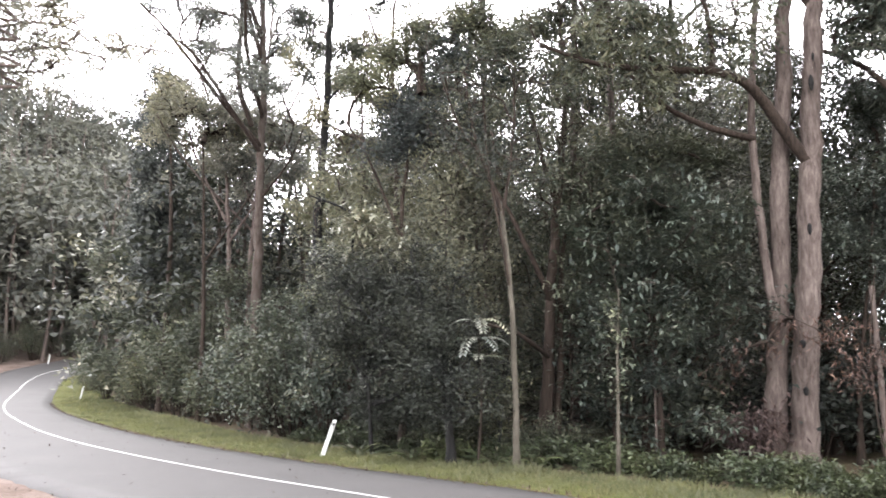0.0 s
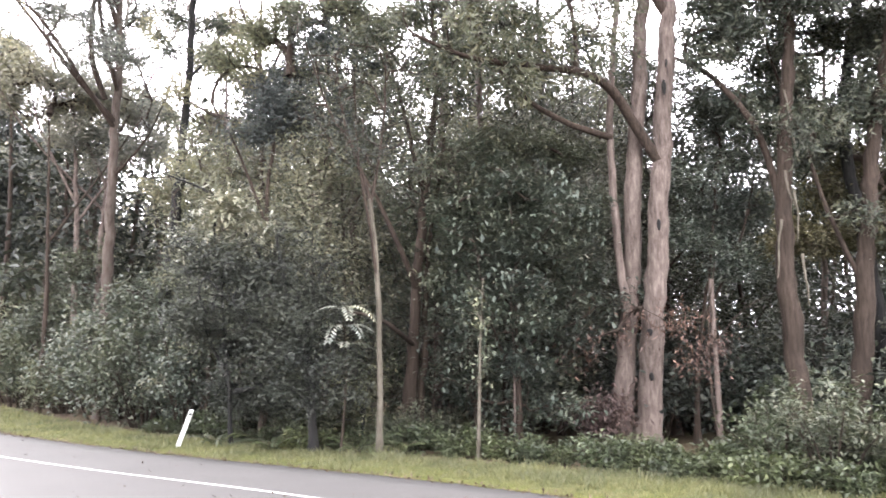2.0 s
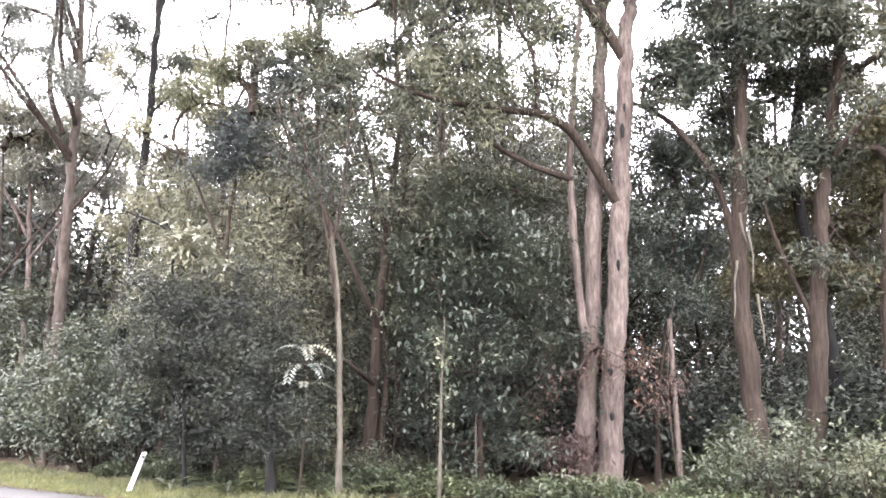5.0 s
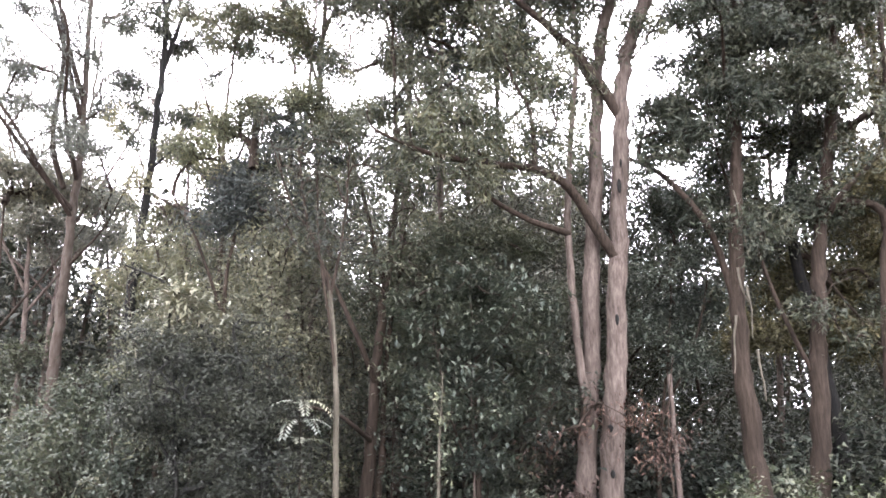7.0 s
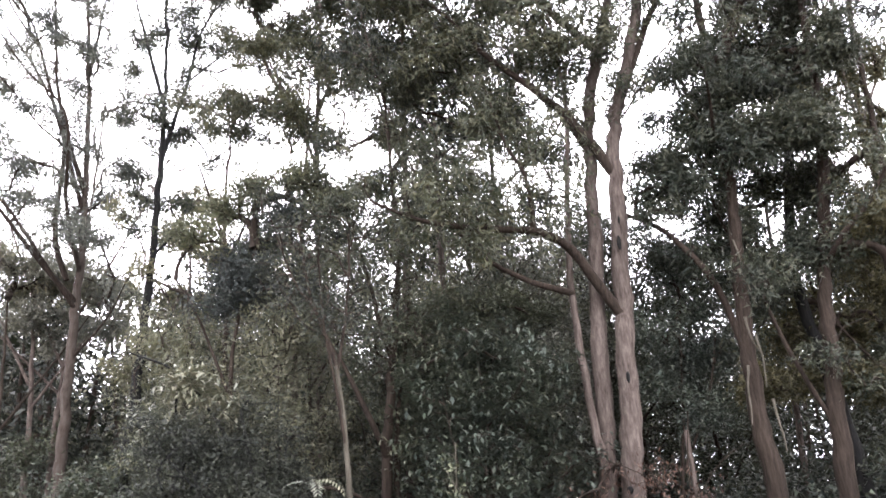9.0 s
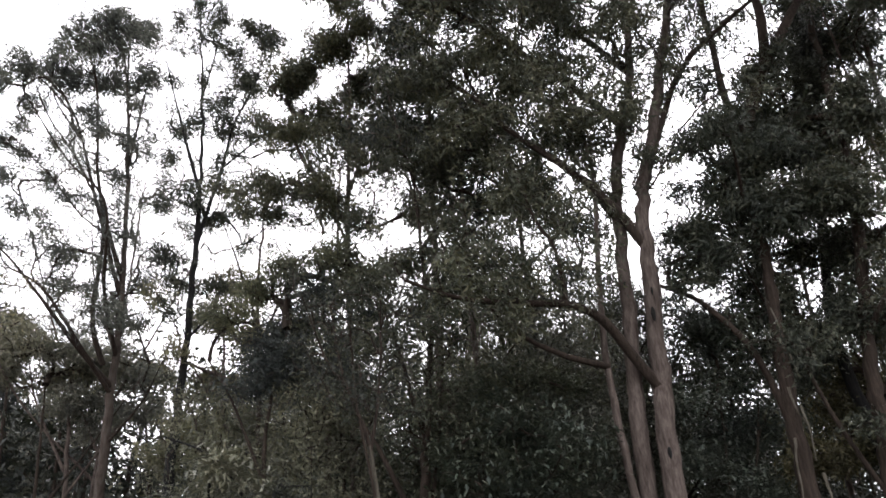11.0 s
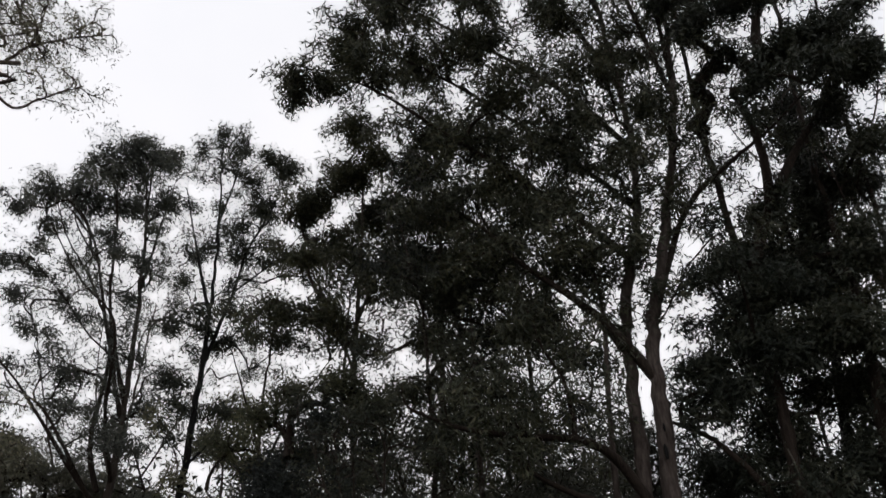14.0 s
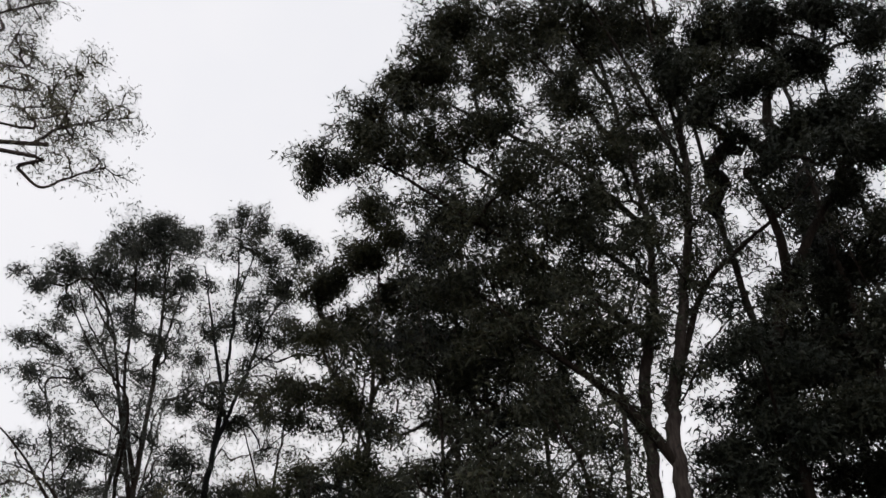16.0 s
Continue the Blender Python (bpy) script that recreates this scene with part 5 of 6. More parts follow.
grown_tree("understory_tree", "dense dark green tree behind the great trunks", "tree", (9.6, 18.2, -0.05), [
    ("trunk", [(9.6, 18.2, -0.1), (9.64, 18.08, 2.0), (10.0, 17.9, 4.4), (10.2, 17.75, 6.8)], 0.08, 0.02, 0, 0, 0.0),
    ("limb", [(9.8, 18.0, 3.0), (10.6, 17.6, 4.8), (11.0, 17.4, 6.4)], 0.04, 0.02, 0, 0, 0.0),
], BARK_BROWN, LEAF_BUSH, (44, 0.18, (0.15, 0.06), 0.2, 0.75, 0.0), 60, lobes=LOW_GREEN_B)

grown_tree("gum_tree", "leaning gum with creeper thick about its trunk", "tree", (13.9, 16.9, -0.05), [
    ("trunk", [(13.9, 16.9, -0.1), (13.7, 16.8, 4.0), (13.29, 16.92, 7.79), (13.68, 16.6, 11.09), (13.94, 16.38, 13.72), (14.36, 16.02, 15.95), (14.61, 15.79, 18.31), (14.77, 15.63, 20.75)], 0.2, 0.05, 0, 0, 0.0),
    ("limb", [(13.94, 16.38, 13.72), (14.84, 15.48, 16.32), (14.94, 15.08, 19.12)], 0.07, 0.02, 30, 0.5, 1.0),
], BARK_DARK, LEAF_DARK, (48, 0.17, (0.16, 0.075), 0.6, 0.2, 0.2), 61, lobes=CREEPER)

grown_tree("understory_tree", "brownish olive tree crowding behind the last trunks", "tree", (15.6, 15.6, -0.05), [
    ("trunk", [(15.6, 15.6, -0.1), (15.5, 15.6, 3.0), (15.6, 15.5, 6.0), (15.7, 15.4, 9.0)], 0.1, 0.03, 0, 0, 0.0),
    ("limb", [(15.5, 15.6, 3.4), (14.4, 16.4, 5.6), (13.6, 17.0, 7.4)], 0.05, 0.02, 0, 0, 0.0),
], BARK_BROWN, LEAF_RUST, (40, 0.17, (0.16, 0.06), 0.5, 0.3, 0.3), 64, lobes=RIGHT_SIDE)

# haze on this gum and the next comes from lightened leaf colour
grown_tree("gum_tree", "grey-green gum by the bend, haze painted into its leaves", "tree", (-9.0, 32.8, -0.05), [
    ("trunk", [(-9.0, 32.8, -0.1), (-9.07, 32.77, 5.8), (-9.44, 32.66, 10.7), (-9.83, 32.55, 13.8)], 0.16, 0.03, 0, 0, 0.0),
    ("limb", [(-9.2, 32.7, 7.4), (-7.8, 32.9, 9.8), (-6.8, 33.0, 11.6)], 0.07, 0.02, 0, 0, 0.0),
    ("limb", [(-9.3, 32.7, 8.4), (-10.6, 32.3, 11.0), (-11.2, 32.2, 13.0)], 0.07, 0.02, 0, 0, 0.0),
], BARK_GUM, LEAF_GREY_HAZED, (36, 0.17, (0.22, 0.07), 0.7, 0.15, 0.4), 62, lobes=HAZE_A)

grown_tree("gum_tree", "thin gum with many fine upright limbs, haze painted into its leaves", "tree", (-8.2, 33.2, -0.05), [
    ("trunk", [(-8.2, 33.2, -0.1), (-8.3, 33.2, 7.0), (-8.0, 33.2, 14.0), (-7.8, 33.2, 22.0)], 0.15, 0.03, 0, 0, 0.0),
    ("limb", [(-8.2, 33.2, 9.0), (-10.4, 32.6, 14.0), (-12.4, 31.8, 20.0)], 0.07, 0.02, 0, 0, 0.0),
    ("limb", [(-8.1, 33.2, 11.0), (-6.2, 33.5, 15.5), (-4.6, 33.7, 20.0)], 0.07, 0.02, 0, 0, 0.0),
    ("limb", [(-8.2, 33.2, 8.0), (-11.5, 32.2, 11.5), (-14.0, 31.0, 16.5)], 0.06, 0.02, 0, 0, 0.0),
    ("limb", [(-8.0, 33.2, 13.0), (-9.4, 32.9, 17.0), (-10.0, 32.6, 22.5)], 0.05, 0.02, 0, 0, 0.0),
], BARK_GUM, LEAF_GREY_HAZED, (30, 0.24, (0.2, 0.05), 0.7, 0.15, 0.4), 68, lobes=THIN_HAZE)

grown_tree("gum_tree", "pale olive gum beside the dark trunk", "tree", (-3.1, 27.8, -0.05), [
    ("trunk", [(-3.1, 27.8, -0.1), (-3.11, 27.83, 5.2), (-3.02, 27.84, 9.4), (-3.13, 27.82, 13.4)], 0.14, 0.03, 0, 0, 0.0),
    ("limb", [(-3.1, 27.8, 6.4), (-4.0, 27.8, 8.6), (-4.6, 27.8, 10.0)], 0.06, 0.02, 0, 0, 0.0),
    ("limb", [(-3.05, 27.8, 8.0), (-2.2, 27.9, 10.4), (-1.9, 27.9, 12.4)], 0.06, 0.02, 0, 0, 0.0),
], BARK_GUM, LEAF_OLIVE, (34, 0.17, (0.19, 0.06), 0.7, 0.15, 0.4), 63, lobes=HAZE_B)

grown_tree("understory_tree", "broad pale green tree hanging over the bend", "tree", (-19.8, 48.1, -0.05), [
    ("trunk", [(-19.8, 48.1, -0.1), (-19.5, 48.1, 3.1), (-20.0, 48.1, 7.2)], 0.09, 0.02, 0, 0, 0.0),
    ("limb", [(-19.7, 48.1, 1.3), (-18.6, 48.5, 3.6), (-17.6, 48.6, 5.4)], 0.05, 0.02, 0, 0, 0.0),
    ("limb", [(-19.7, 48.1, 1.1), (-21.0, 48.7, 3.1), (-22.0, 49.3, 4.5)], 0.05, 0.02, 0, 0, 0.0),
], BARK_BROWN, LEAF_SHRUB, (40, 0.36, (0.26, 0.12), 0.3, 0.6, 0.1), 65, lobes=LEFT_BUSH_A)

grown_tree("understory_tree", "layered grey-green tree on the edge of the wood", "tree", (-10.8, 35.4, -0.05), [
    ("trunk", [(-10.8, 35.4, -0.1), (-10.5, 35.4, 2.3), (-11.0, 35.4, 5.2)], 0.09, 0.02, 0, 0, 0.0),
    ("limb", [(-10.7, 35.4, 1.0), (-9.6, 35.8, 2.6), (-8.6, 35.9, 3.9)], 0.05, 0.02, 0, 0, 0.0),
    ("limb", [(-10.7, 35.4, 0.8), (-12.0, 36.0, 2.3), (-13.0, 36.6, 3.2)], 0.05, 0.02, 0, 0, 0.0),
], BARK_BROWN, LEAF_SHRUB, (40, 0.26, (0.2, 0.09), 0.3, 0.6, 0.1), 66, lobes=LEFT_BUSH_B)

grown_tree("understory_tree", "leafy green tree on the edge of the wood", "tree", (-5.4, 27.5, -0.05), [
    ("trunk", [(-5.4, 27.5, -0.1), (-5.1, 27.5, 1.9), (-5.6, 27.5, 4.4)], 0.09, 0.02, 0, 0, 0.0),
    ("limb", [(-5.3, 27.5, 0.8), (-4.2, 27.9, 2.2), (-3.2, 28.0, 3.3)], 0.05, 0.02, 0, 0, 0.0),
    ("limb", [(-5.3, 27.5, 0.7), (-6.6, 28.1, 1.9), (-7.6, 28.7, 2.8)], 0.05, 0.02, 0, 0, 0.0),
], BARK_BROWN, LEAF_SHRUB, (36, 0.2, (0.16, 0.07), 0.3, 0.6, 0.1), 67, lobes=LEFT_BUSH_C)

grown_tree("vine_tree", "tall tree smothered in dark creeper", "tree", (-15.8, 43.2, -0.05), [
    ("trunk", [(-15.8, 43.2, -0.1), (-15.8, 43.2, 8.0), (-15.8, 43.2, 14.0), (-15.6, 43.2, 18.6)], 0.3, 0.05, 0, 0, 0.0),
], BARK_DARK, LEAF_VINE, (40, 0.30, (0.24, 0.12), 0.6, 0.4, 0.0), 141, lobes=VINE)

grown_tree("gum_tree", "gum beside the road with long limbs over the sky", "tree", (-17.5, 10.5, -0.05), [
    ("trunk", [(-17.5, 10.5, -0.1), (-16.9, 10.6, 4.0), (-16.2, 10.8, 9.0), (-15.4, 10.9, 14.0), (-14.6, 11.0, 19.0), (-14.2, 11.0, 23.0)], 0.3, 0.06, 60, 0.75, 2.0),
    ("limb", [(-15.5, 10.9, 12.8), (-6.43, 10.23, 12.67), (-6.14, 10.7, 13.27), (-5.77, 10.62, 13.63), (-5.32, 11.13, 14.6), (-4.64, 11.16, 14.83)], 0.054, 0.012, 38, 0.62, 0.55),
    ("limb", [(-5.77, 10.62, 13.63), (-5.85, 10.8, 14.51), (-5.99, 11.01, 15.54), (-5.89, 10.78, 16.1), (-5.53, 11.25, 16.48)], 0.021, 0.008, 52, 0.25, 0.62),
    ("limb", [(-5.77, 10.62, 13.63), (-5.79, 10.38, 13.7), (-5.7, 10.71, 14.23), (-5.37, 10.6, 13.93)], 0.0175, 0.008, 38, 0.1, 0.42),
    ("limb", [(-5.32, 11.13, 14.6), (-5.2, 11.24, 15.19), (-5.01, 11.6, 15.89)], 0.014, 0.006, 24, 0.3, 0.42),
    ("limb", [(-15.4, 10.9, 13.6), (-6.12, 9.84, 12.05), (-5.93, 10.24, 12.06), (-5.42, 10.24, 11.62), (-5.28, 10.59, 12.19), (-4.91, 10.49, 12.34), (-4.71, 10.86, 12.96)], 0.045, 0.012, 38, 0.7, 0.45),
    ("limb", [(-5.93, 10.24, 12.06), (-5.74, 10.29, 12.3), (-5.78, 10.56, 12.86), (-5.4, 10.48, 12.72)], 0.0175, 0.008, 28, 0.35, 0.4),
    ("limb", [(-15.0, 10.9, 16.5), (-6.78, 10.49, 13.49), (-6.69, 10.83, 14.4), (-6.18, 10.85, 14.5)], 0.036, 0.012, 62, 0.5, 0.8),
    ("limb", [(-14.9, 10.9, 17.5), (-7.15, 10.48, 14.59), (-7.09, 10.82, 15.46), (-6.53, 10.88, 15.25)], 0.036, 0.012, 62, 0.5, 0.8),
    ("limb", [(-14.8, 10.9, 18.2), (-7.32, 10.36, 15.16), (-7.47, 10.56, 15.94), (-7.33, 10.35, 16.18)], 0.027, 0.012, 33, 0.5, 0.55),
    ("limb", [(-14.5, 11.0, 19.6), (-7.61, 9.64, 15.31), (-7.61, 9.96, 16.31), (-7.18, 9.97, 16.7), (-7.0, 10.4, 17.71)], 0.045, 0.02, 52, 0.5, 0.5),
    ("limb", [(-16.5, 10.7, 7.0), (-7.35, 11.33, 6.17), (-7.11, 11.77, 6.52), (-6.58, 11.79, 6.57), (-6.46, 12.14, 6.78)], 0.036, 0.01, 72, 0.5, 0.6),
    ("limb", [(-16.4, 10.7, 7.6), (-7.21, 11.06, 6.42), (-6.98, 11.5, 6.75), (-6.26, 11.62, 6.91), (-5.94, 12.07, 7.02), (-5.52, 11.99, 6.89)], 0.036, 0.01, 96, 0.4, 0.6),
    ("limb", [(-16.2, 10.8, 8.6), (-7.14, 10.87, 6.79), (-6.91, 11.3, 7.09), (-6.4, 11.32, 7.19), (-6.1, 11.76, 7.32), (-5.68, 11.69, 7.05)], 0.036, 0.01, 91, 0.4, 0.6),
    ("limb", [(-16.0, 10.8, 9.6), (-7.17, 10.85, 7.14), (-6.94, 11.29, 7.44), (-6.42, 11.3, 7.45), (-6.12, 11.75, 7.7)], 0.0315, 0.01, 72, 0.4, 0.6),
    ("limb", [(-5.83, 11.4, 7.24), (-5.39, 11.88, 6.99), (-5.03, 11.77, 7.04), (-4.88, 12.1, 7.11)], 0.014, 0.008, 28, 0.45, 0.4),
], BARK_GUM, LEAF_GREY_HAZED, (28, 0.1, (0.09, 0.027), 0.6, 0.15, 0.3), 54, apart=0.2)


# ---- undergrowth with a shape of its own ----


def frond_heap(rng, heap, root, way, length, leaflets, size, arch):
    """A feathered leaf: a stalk that arches over, with leaflets on both sides."""
    P = bough(rng, root, way, length, arch, 0.03, 8)
    W = Heap()
    W.add(*tube(P, np.linspace(0.008, 0.003, 8), 3))
    for s in np.linspace(0.15, 1.0, leaflets):
        at = s * 6.999
        k, f = int(at), at - int(at)
        p, t = P[k] * (1 - f) + P[k + 1] * f, unit(P[k + 1] - P[k])
        side = unit(np.cross(t, (0, 0, 1)))
        for sign in (-1, 1):
            a = (side * sign + t * 0.4 + np.array([0, 0, -0.45])) * size[0] * (1.1 - 0.5 * abs(2 * s - 0.9)) * rng.uniform(0.85, 1.15)
            w = t * size[1] * 0.5
            V = np.array([p, p + a * 0.45 + w, p + a, p + a * 0.45 - w])
            heap.add(V, np.array([[0, 1, 2, 3]]))
    return W


def fern(at, size, seed):
    rng = np.random.default_rng(seed)
    thing = holder("fern", (*at, -0.02), "green fern with arching fronds beside the verge", "fern", "ferns by the verge")
    for i in range(9):
        heap = Heap()
        a = i * 0.7 + rng.uniform(-0.15, 0.15)
        W = frond_heap(rng, heap, np.array([0, 0, 0.02]), (math.cos(a), math.sin(a), 1.3), size * rng.uniform(0.75, 1.1), 18, (0.15 * size, 0.045 * size), 1.3 / size)
        frond = heap.make("frond", LEAF_HERB, thing, smooth=False)
        frond["kind"] = "stuff"
        W.make("stalk", BARK_BROWN, frond)


def feather_sapling(at, height):
    rng = np.random.default_rng(62)
    thing = holder("sapling", (*at, -0.03), "young tree with pale feathery drooping leaves", "tree")
    w = Heap()
    P = curve_through([(0, 0, -0.05), (0.08, 0, height * 0.5), (0.0, 0, height)], 9)
    w.add(*tube(P, np.linspace(0.03, 0.012, 9), 6))
    w.make("trunk", BARK_BROWN, thing)
    for i in range(18):
        heap = Heap()
        a = i * 2.4
        k = 6 + i % 3
        W = frond_heap(rng, heap, P[k], (math.cos(a), math.sin(a), 0.9), rng.uniform(0.6, 0.95), 10, (0.16, 0.06), 2.3)
        frond = heap.make("frond", LEAF_PALE if i % 4 else LEAF_BROAD, thing, smooth=False)
        frond["kind"] = "stuff"
        W.make("stalk", BARK_BROWN, frond)


for at, size, seed in (((1.15, 16.5), 0.9, 61), ((1.95, 16.4), 0.8, 63), ((-0.6, 17.2), 0.9, 64), ((4.3, 15.6), 0.7, 65), ((-1.9, 18.6), 0.8, 66)):
    fern(at, size, seed)
feather_sapling((0.76, 16.3), 3.0)


grown_tree("dead_sapling", "sapling with brown dead leaves hanging beside the great gum", "tree", (8.9, 15.9, -0.03), [
    ("trunk", [(8.9, 15.9, -0.06), (8.8, 16.0, 1.6), (8.9, 16.1, 3.0), (9.1, 16.1, 4.2)], 0.03, 0.01, 0, 0, 0.0),
    ("limb", [(8.8, 16.0, 1.8), (7.8, 16.2, 2.9), (6.6, 16.6, 3.4)], 0.018, 0.006, 0, 0, 0.0),
    ("limb", [(8.85, 16.0, 2.2), (9.5, 15.9, 3.0), (10.1, 15.7, 3.4)], 0.016, 0.006, 0, 0, 0.0),
], BARK_BROWN, LEAF_DEAD, (13, 0.24, (0.14, 0.045), 1.4, 0.1, 0.1), 71, roots=1.1, sides=6, lobes=DEAD_HANG)
shrub("dead_bush", "bush of dead reddish-brown leaves by the great gum", "bush", (6.6, 16.9, -0.03), 1.7, 1.5, 10, LEAF_DEAD, (8, 0.2, (0.15, 0.05), 1.3, 0.1), 72)
grown_tree("stump", "weathered broken-off grey trunk without leaves", "stump", (9.5, 16.9, -0.05), [("trunk", [(9.5, 16.9, -0.1), (9.47, 16.92, 2.0), (9.46, 16.95, 3.9)], 0.068, 0.058, 0, 0, 0.0)], BARK_GUM, None, None, 75, roots=1.3, sides=10)

grown_tree("understory_tree", "dense dark bushy tree on a black trunk by the verge", "tree", (0.22, 16.8, -0.03), [
    ("trunk", [(0.22, 16.8, -0.06), (0.18, 16.8, 0.86), (0.12, 16.82, 1.75), (-0.35, 16.95, 3.0), (-0.7, 17.1, 4.6)], 0.1, 0.03, 190, 0.42, 1.5),
    ("limb", [(0.12, 16.82, 1.7), (-0.8, 17.1, 2.5), (-1.7, 17.4, 3.2), (-2.4, 17.7, 4.0)], 0.05, 0.015, 150, 0.25, 1.4),
    ("limb", [(0.12, 16.82, 1.75), (0.3, 17.0, 2.6), (0.25, 17.2, 3.6)], 0.045, 0.015, 90, 0.3, 1.1),
], BARK_DARK, LEAF_DARK, (44, 0.15, (0.11, 0.042), 0.3, 0.4, 0.2), 82, apart=0.3)

grown_tree("understory_tree", "dense dark bushy tree over the verge", "tree", (-1.6, 18.6, -0.03), [
    ("trunk", [(-1.6, 18.6, -0.06), (-1.7, 18.6, 1.4), (-1.9, 18.6, 3.0), (-2.0, 18.6, 4.6)], 0.05, 0.02, 0, 0, 0.0),
    ("limb", [(-1.75, 18.6, 1.8), (-1.0, 18.6, 2.8), (-0.6, 18.6, 4.0)], 0.04, 0.015, 0, 0, 0.0),
    ("limb", [(-1.75, 18.6, 1.6), (-2.4, 18.6, 2.8), (-2.8, 18.6, 4.0)], 0.04, 0.015, 0, 0, 0.0),
], BARK_DARK, LEAF_DARK, (40, 0.19, (0.12, 0.045), 0.4, 0.3, 0.2), 81, lobes=BUSH_DARK)

grown_tree("understory_tree", "slanting tree with pale flat sprays of leaves", "tree", (0.3, 18.4, -0.03), [
    ("trunk", [(0.3, 18.4, -0.06), (-0.1, 18.3, 2.2), (-0.9, 18.3, 4.0), (-2.1, 18.2, 5.6), (-3.2, 18.1, 6.1)], 0.07, 0.02, 0, 0, 0.0),
], BARK_DARK, LEAF_PALE, (28, 0.2, (0.26, 0.085), 0.15, 0.95, -0.1), 92, lobes=PALE_SPRAYS)

# lightened leaves stand in for haze here
grown_tree("understory_tree", "leafy tree below the salmon gum, haze painted into its leaves", "tree", (-9.7, 31.6, -0.05), [
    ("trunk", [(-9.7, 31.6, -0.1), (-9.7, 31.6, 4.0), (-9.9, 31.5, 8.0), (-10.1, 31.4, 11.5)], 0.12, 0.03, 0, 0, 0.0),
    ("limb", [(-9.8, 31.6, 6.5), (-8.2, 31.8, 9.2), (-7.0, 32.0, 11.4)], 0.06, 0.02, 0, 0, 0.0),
], BARK_BROWN, LEAF_GREY_HAZED, (36, 0.2, (0.2, 0.065), 0.6, 0.2, 0.3), 93, lobes=CLUMP_LEFT)

# dense small-leaved dark trees and others like them
SPECIAL = [
    ("understory_tree", "broad-leaved tree with glossy layered branches", 15.6, 18.2, 6.3, 0.08, 420, 0.15, 2.1, LEAF_BROAD, (24, 0.18, (0.2, 0.085), 0.15, 0.9, -0.2), 83),
    ("understory_tree", "broad-leaved tree with glossy layered branches", 12.6, 19.6, 7.6, 0.09, 420, 0.15, 2.1, LEAF_BROAD, (26, 0.2, (0.18, 0.075), 0.2, 0.8, -0.1), 84),
    ("understory_tree", "olive-green young gum in the undergrowth", -6.6, 23.0, 8.2, 0.09, 380, 0.2, 2.0, LEAF_OLIVE, (30, 0.22, (0.16, 0.05), 0.5, 0.3, 0.3), 85),
    ("understory_tree", "olive-green young gum in the undergrowth", 3.0, 21.5, 9.6, 0.1, 400, 0.25, 2.1, LEAF_OLIVE, (30, 0.22, (0.16, 0.05), 0.5, 0.3, 0.3), 86),
    ("understory_tree", "olive-green young gum in the undergrowth", 0.4, 20.6, 7.8, 0.09, 380, 0.2, 2.0, LEAF_OLIVE, (30, 0.22, (0.16, 0.05), 0.5, 0.3, 0.3), 89),
    ("understory_tree", "dark spreading tree against the sky", 26.5, 23.0, 10.5, 0.12, 460, 0.3, 2.4, LEAF_DARK, (40, 0.22, (0.16, 0.055), 0.4, 0.4, 0.3), 88),
]
for name, label, az, d, h, r, sprays, begin, spread, leaf, leafing, seed in SPECIAL:
    x, y = polar(az, d)
    wild_tree(name, label, "tree", h, r, sprays, begin, spread, BARK_BROWN, leaf, leafing, seed, (x, y, -0.05), 0.03, thin=leaf is not LEAF_BROAD, apart=0.34)

# tall gums of the stand behind, crown by crown
STAND = [
    (12.8, 21.5, 21.0, 0.14, 0.42, 3.8, LEAF_DARK), (17.5, 24.0, 25.5, 0.16, 0.4, 4.4, LEAF_GUM), (44.5, 24.5, 26.0, 0.17, 0.4, 4.4, LEAF_DARK), (-15.5, 44.0, 17.0, 0.17, 0.3, 3.8, LEAF_GREY_HAZED),
]
for i, (az, d, h, r, begin, spread, leaf) in enumerate(STAND):
    x, y = polar(az, d)
    wild_tree("gum_tree", ("tall gum in the stand with a wide airy crown", "tall gum in the stand with dark hanging leaves")[leaf is LEAF_DARK], "tree", h, r, 340, begin, spread * 1.1, (BARK_GUM, BARK_BROWN)[i % 2], leaf, (28, 0.16, (0.26, 0.074), 0.8, 0.1, 0.4), 300 + 7 * i, (x, y, float(land(x, y)) - 0.06), 0.015)

# ---- the rest of the wood: a few kinds, each grown once and then planted many times ----


def planted(kinds, spots, seed, grow=(0.85, 1.18)):
    """Copies of the kinds at (az, d); the first spots take the kinds themselves."""
    rng = np.random.default_rng(seed)
    for i, (az, d) in enumerate(spots):
        x, y = polar(az, d)
        k = kinds[i % len(kinds)]
        m = pose(x, y, float(land(x, y)) - 0.06, 0, 0, rng.uniform(0, 360))
        s = rng.uniform(*grow)
        if i < len(kinds):
            k.matrix_world = m
            k.scale = (s, s, s * rng.uniform(0.95, 1.05))
        else:
            k.scale = (s, s, s * rng.uniform(0.92, 1.08))
            c = copy_thing(k, m)


# glades in front of the great trunks: direction, half width, how deep
GLADES = [(24.0, 3.6, 20.0), (34.5, 2.3, 20.5), (38.0, 2.0, 21.0), (7.5, 1.6, 19.5), (5.3, 1.0, 18.0), (12.5, 0.8, 16.0)]


def scatter(n, az0, az1, near, far, seed, least=1.6):
    """Spots in the wood between two depths behind its edge, not too close to one another."""
    rng, got = np.random.default_rng(seed), []
    for _ in range(n * 40):
        if len(got) == n:
            break
        az = rng.uniform(az0, az1)
        d = wood_edge(az) + near + (far - near) * rng.uniform(0, 1)
        x, y = polar(az, d)
        if any(abs(az - a) < w and d < deep for a, w, deep in GLADES):
            continue
        if all(math.hypot(x - a, y - b) > least for a, b, _, _ in got):
            got.append((x, y, az, d))
    return [(az, d) for _, _, az, d in got]


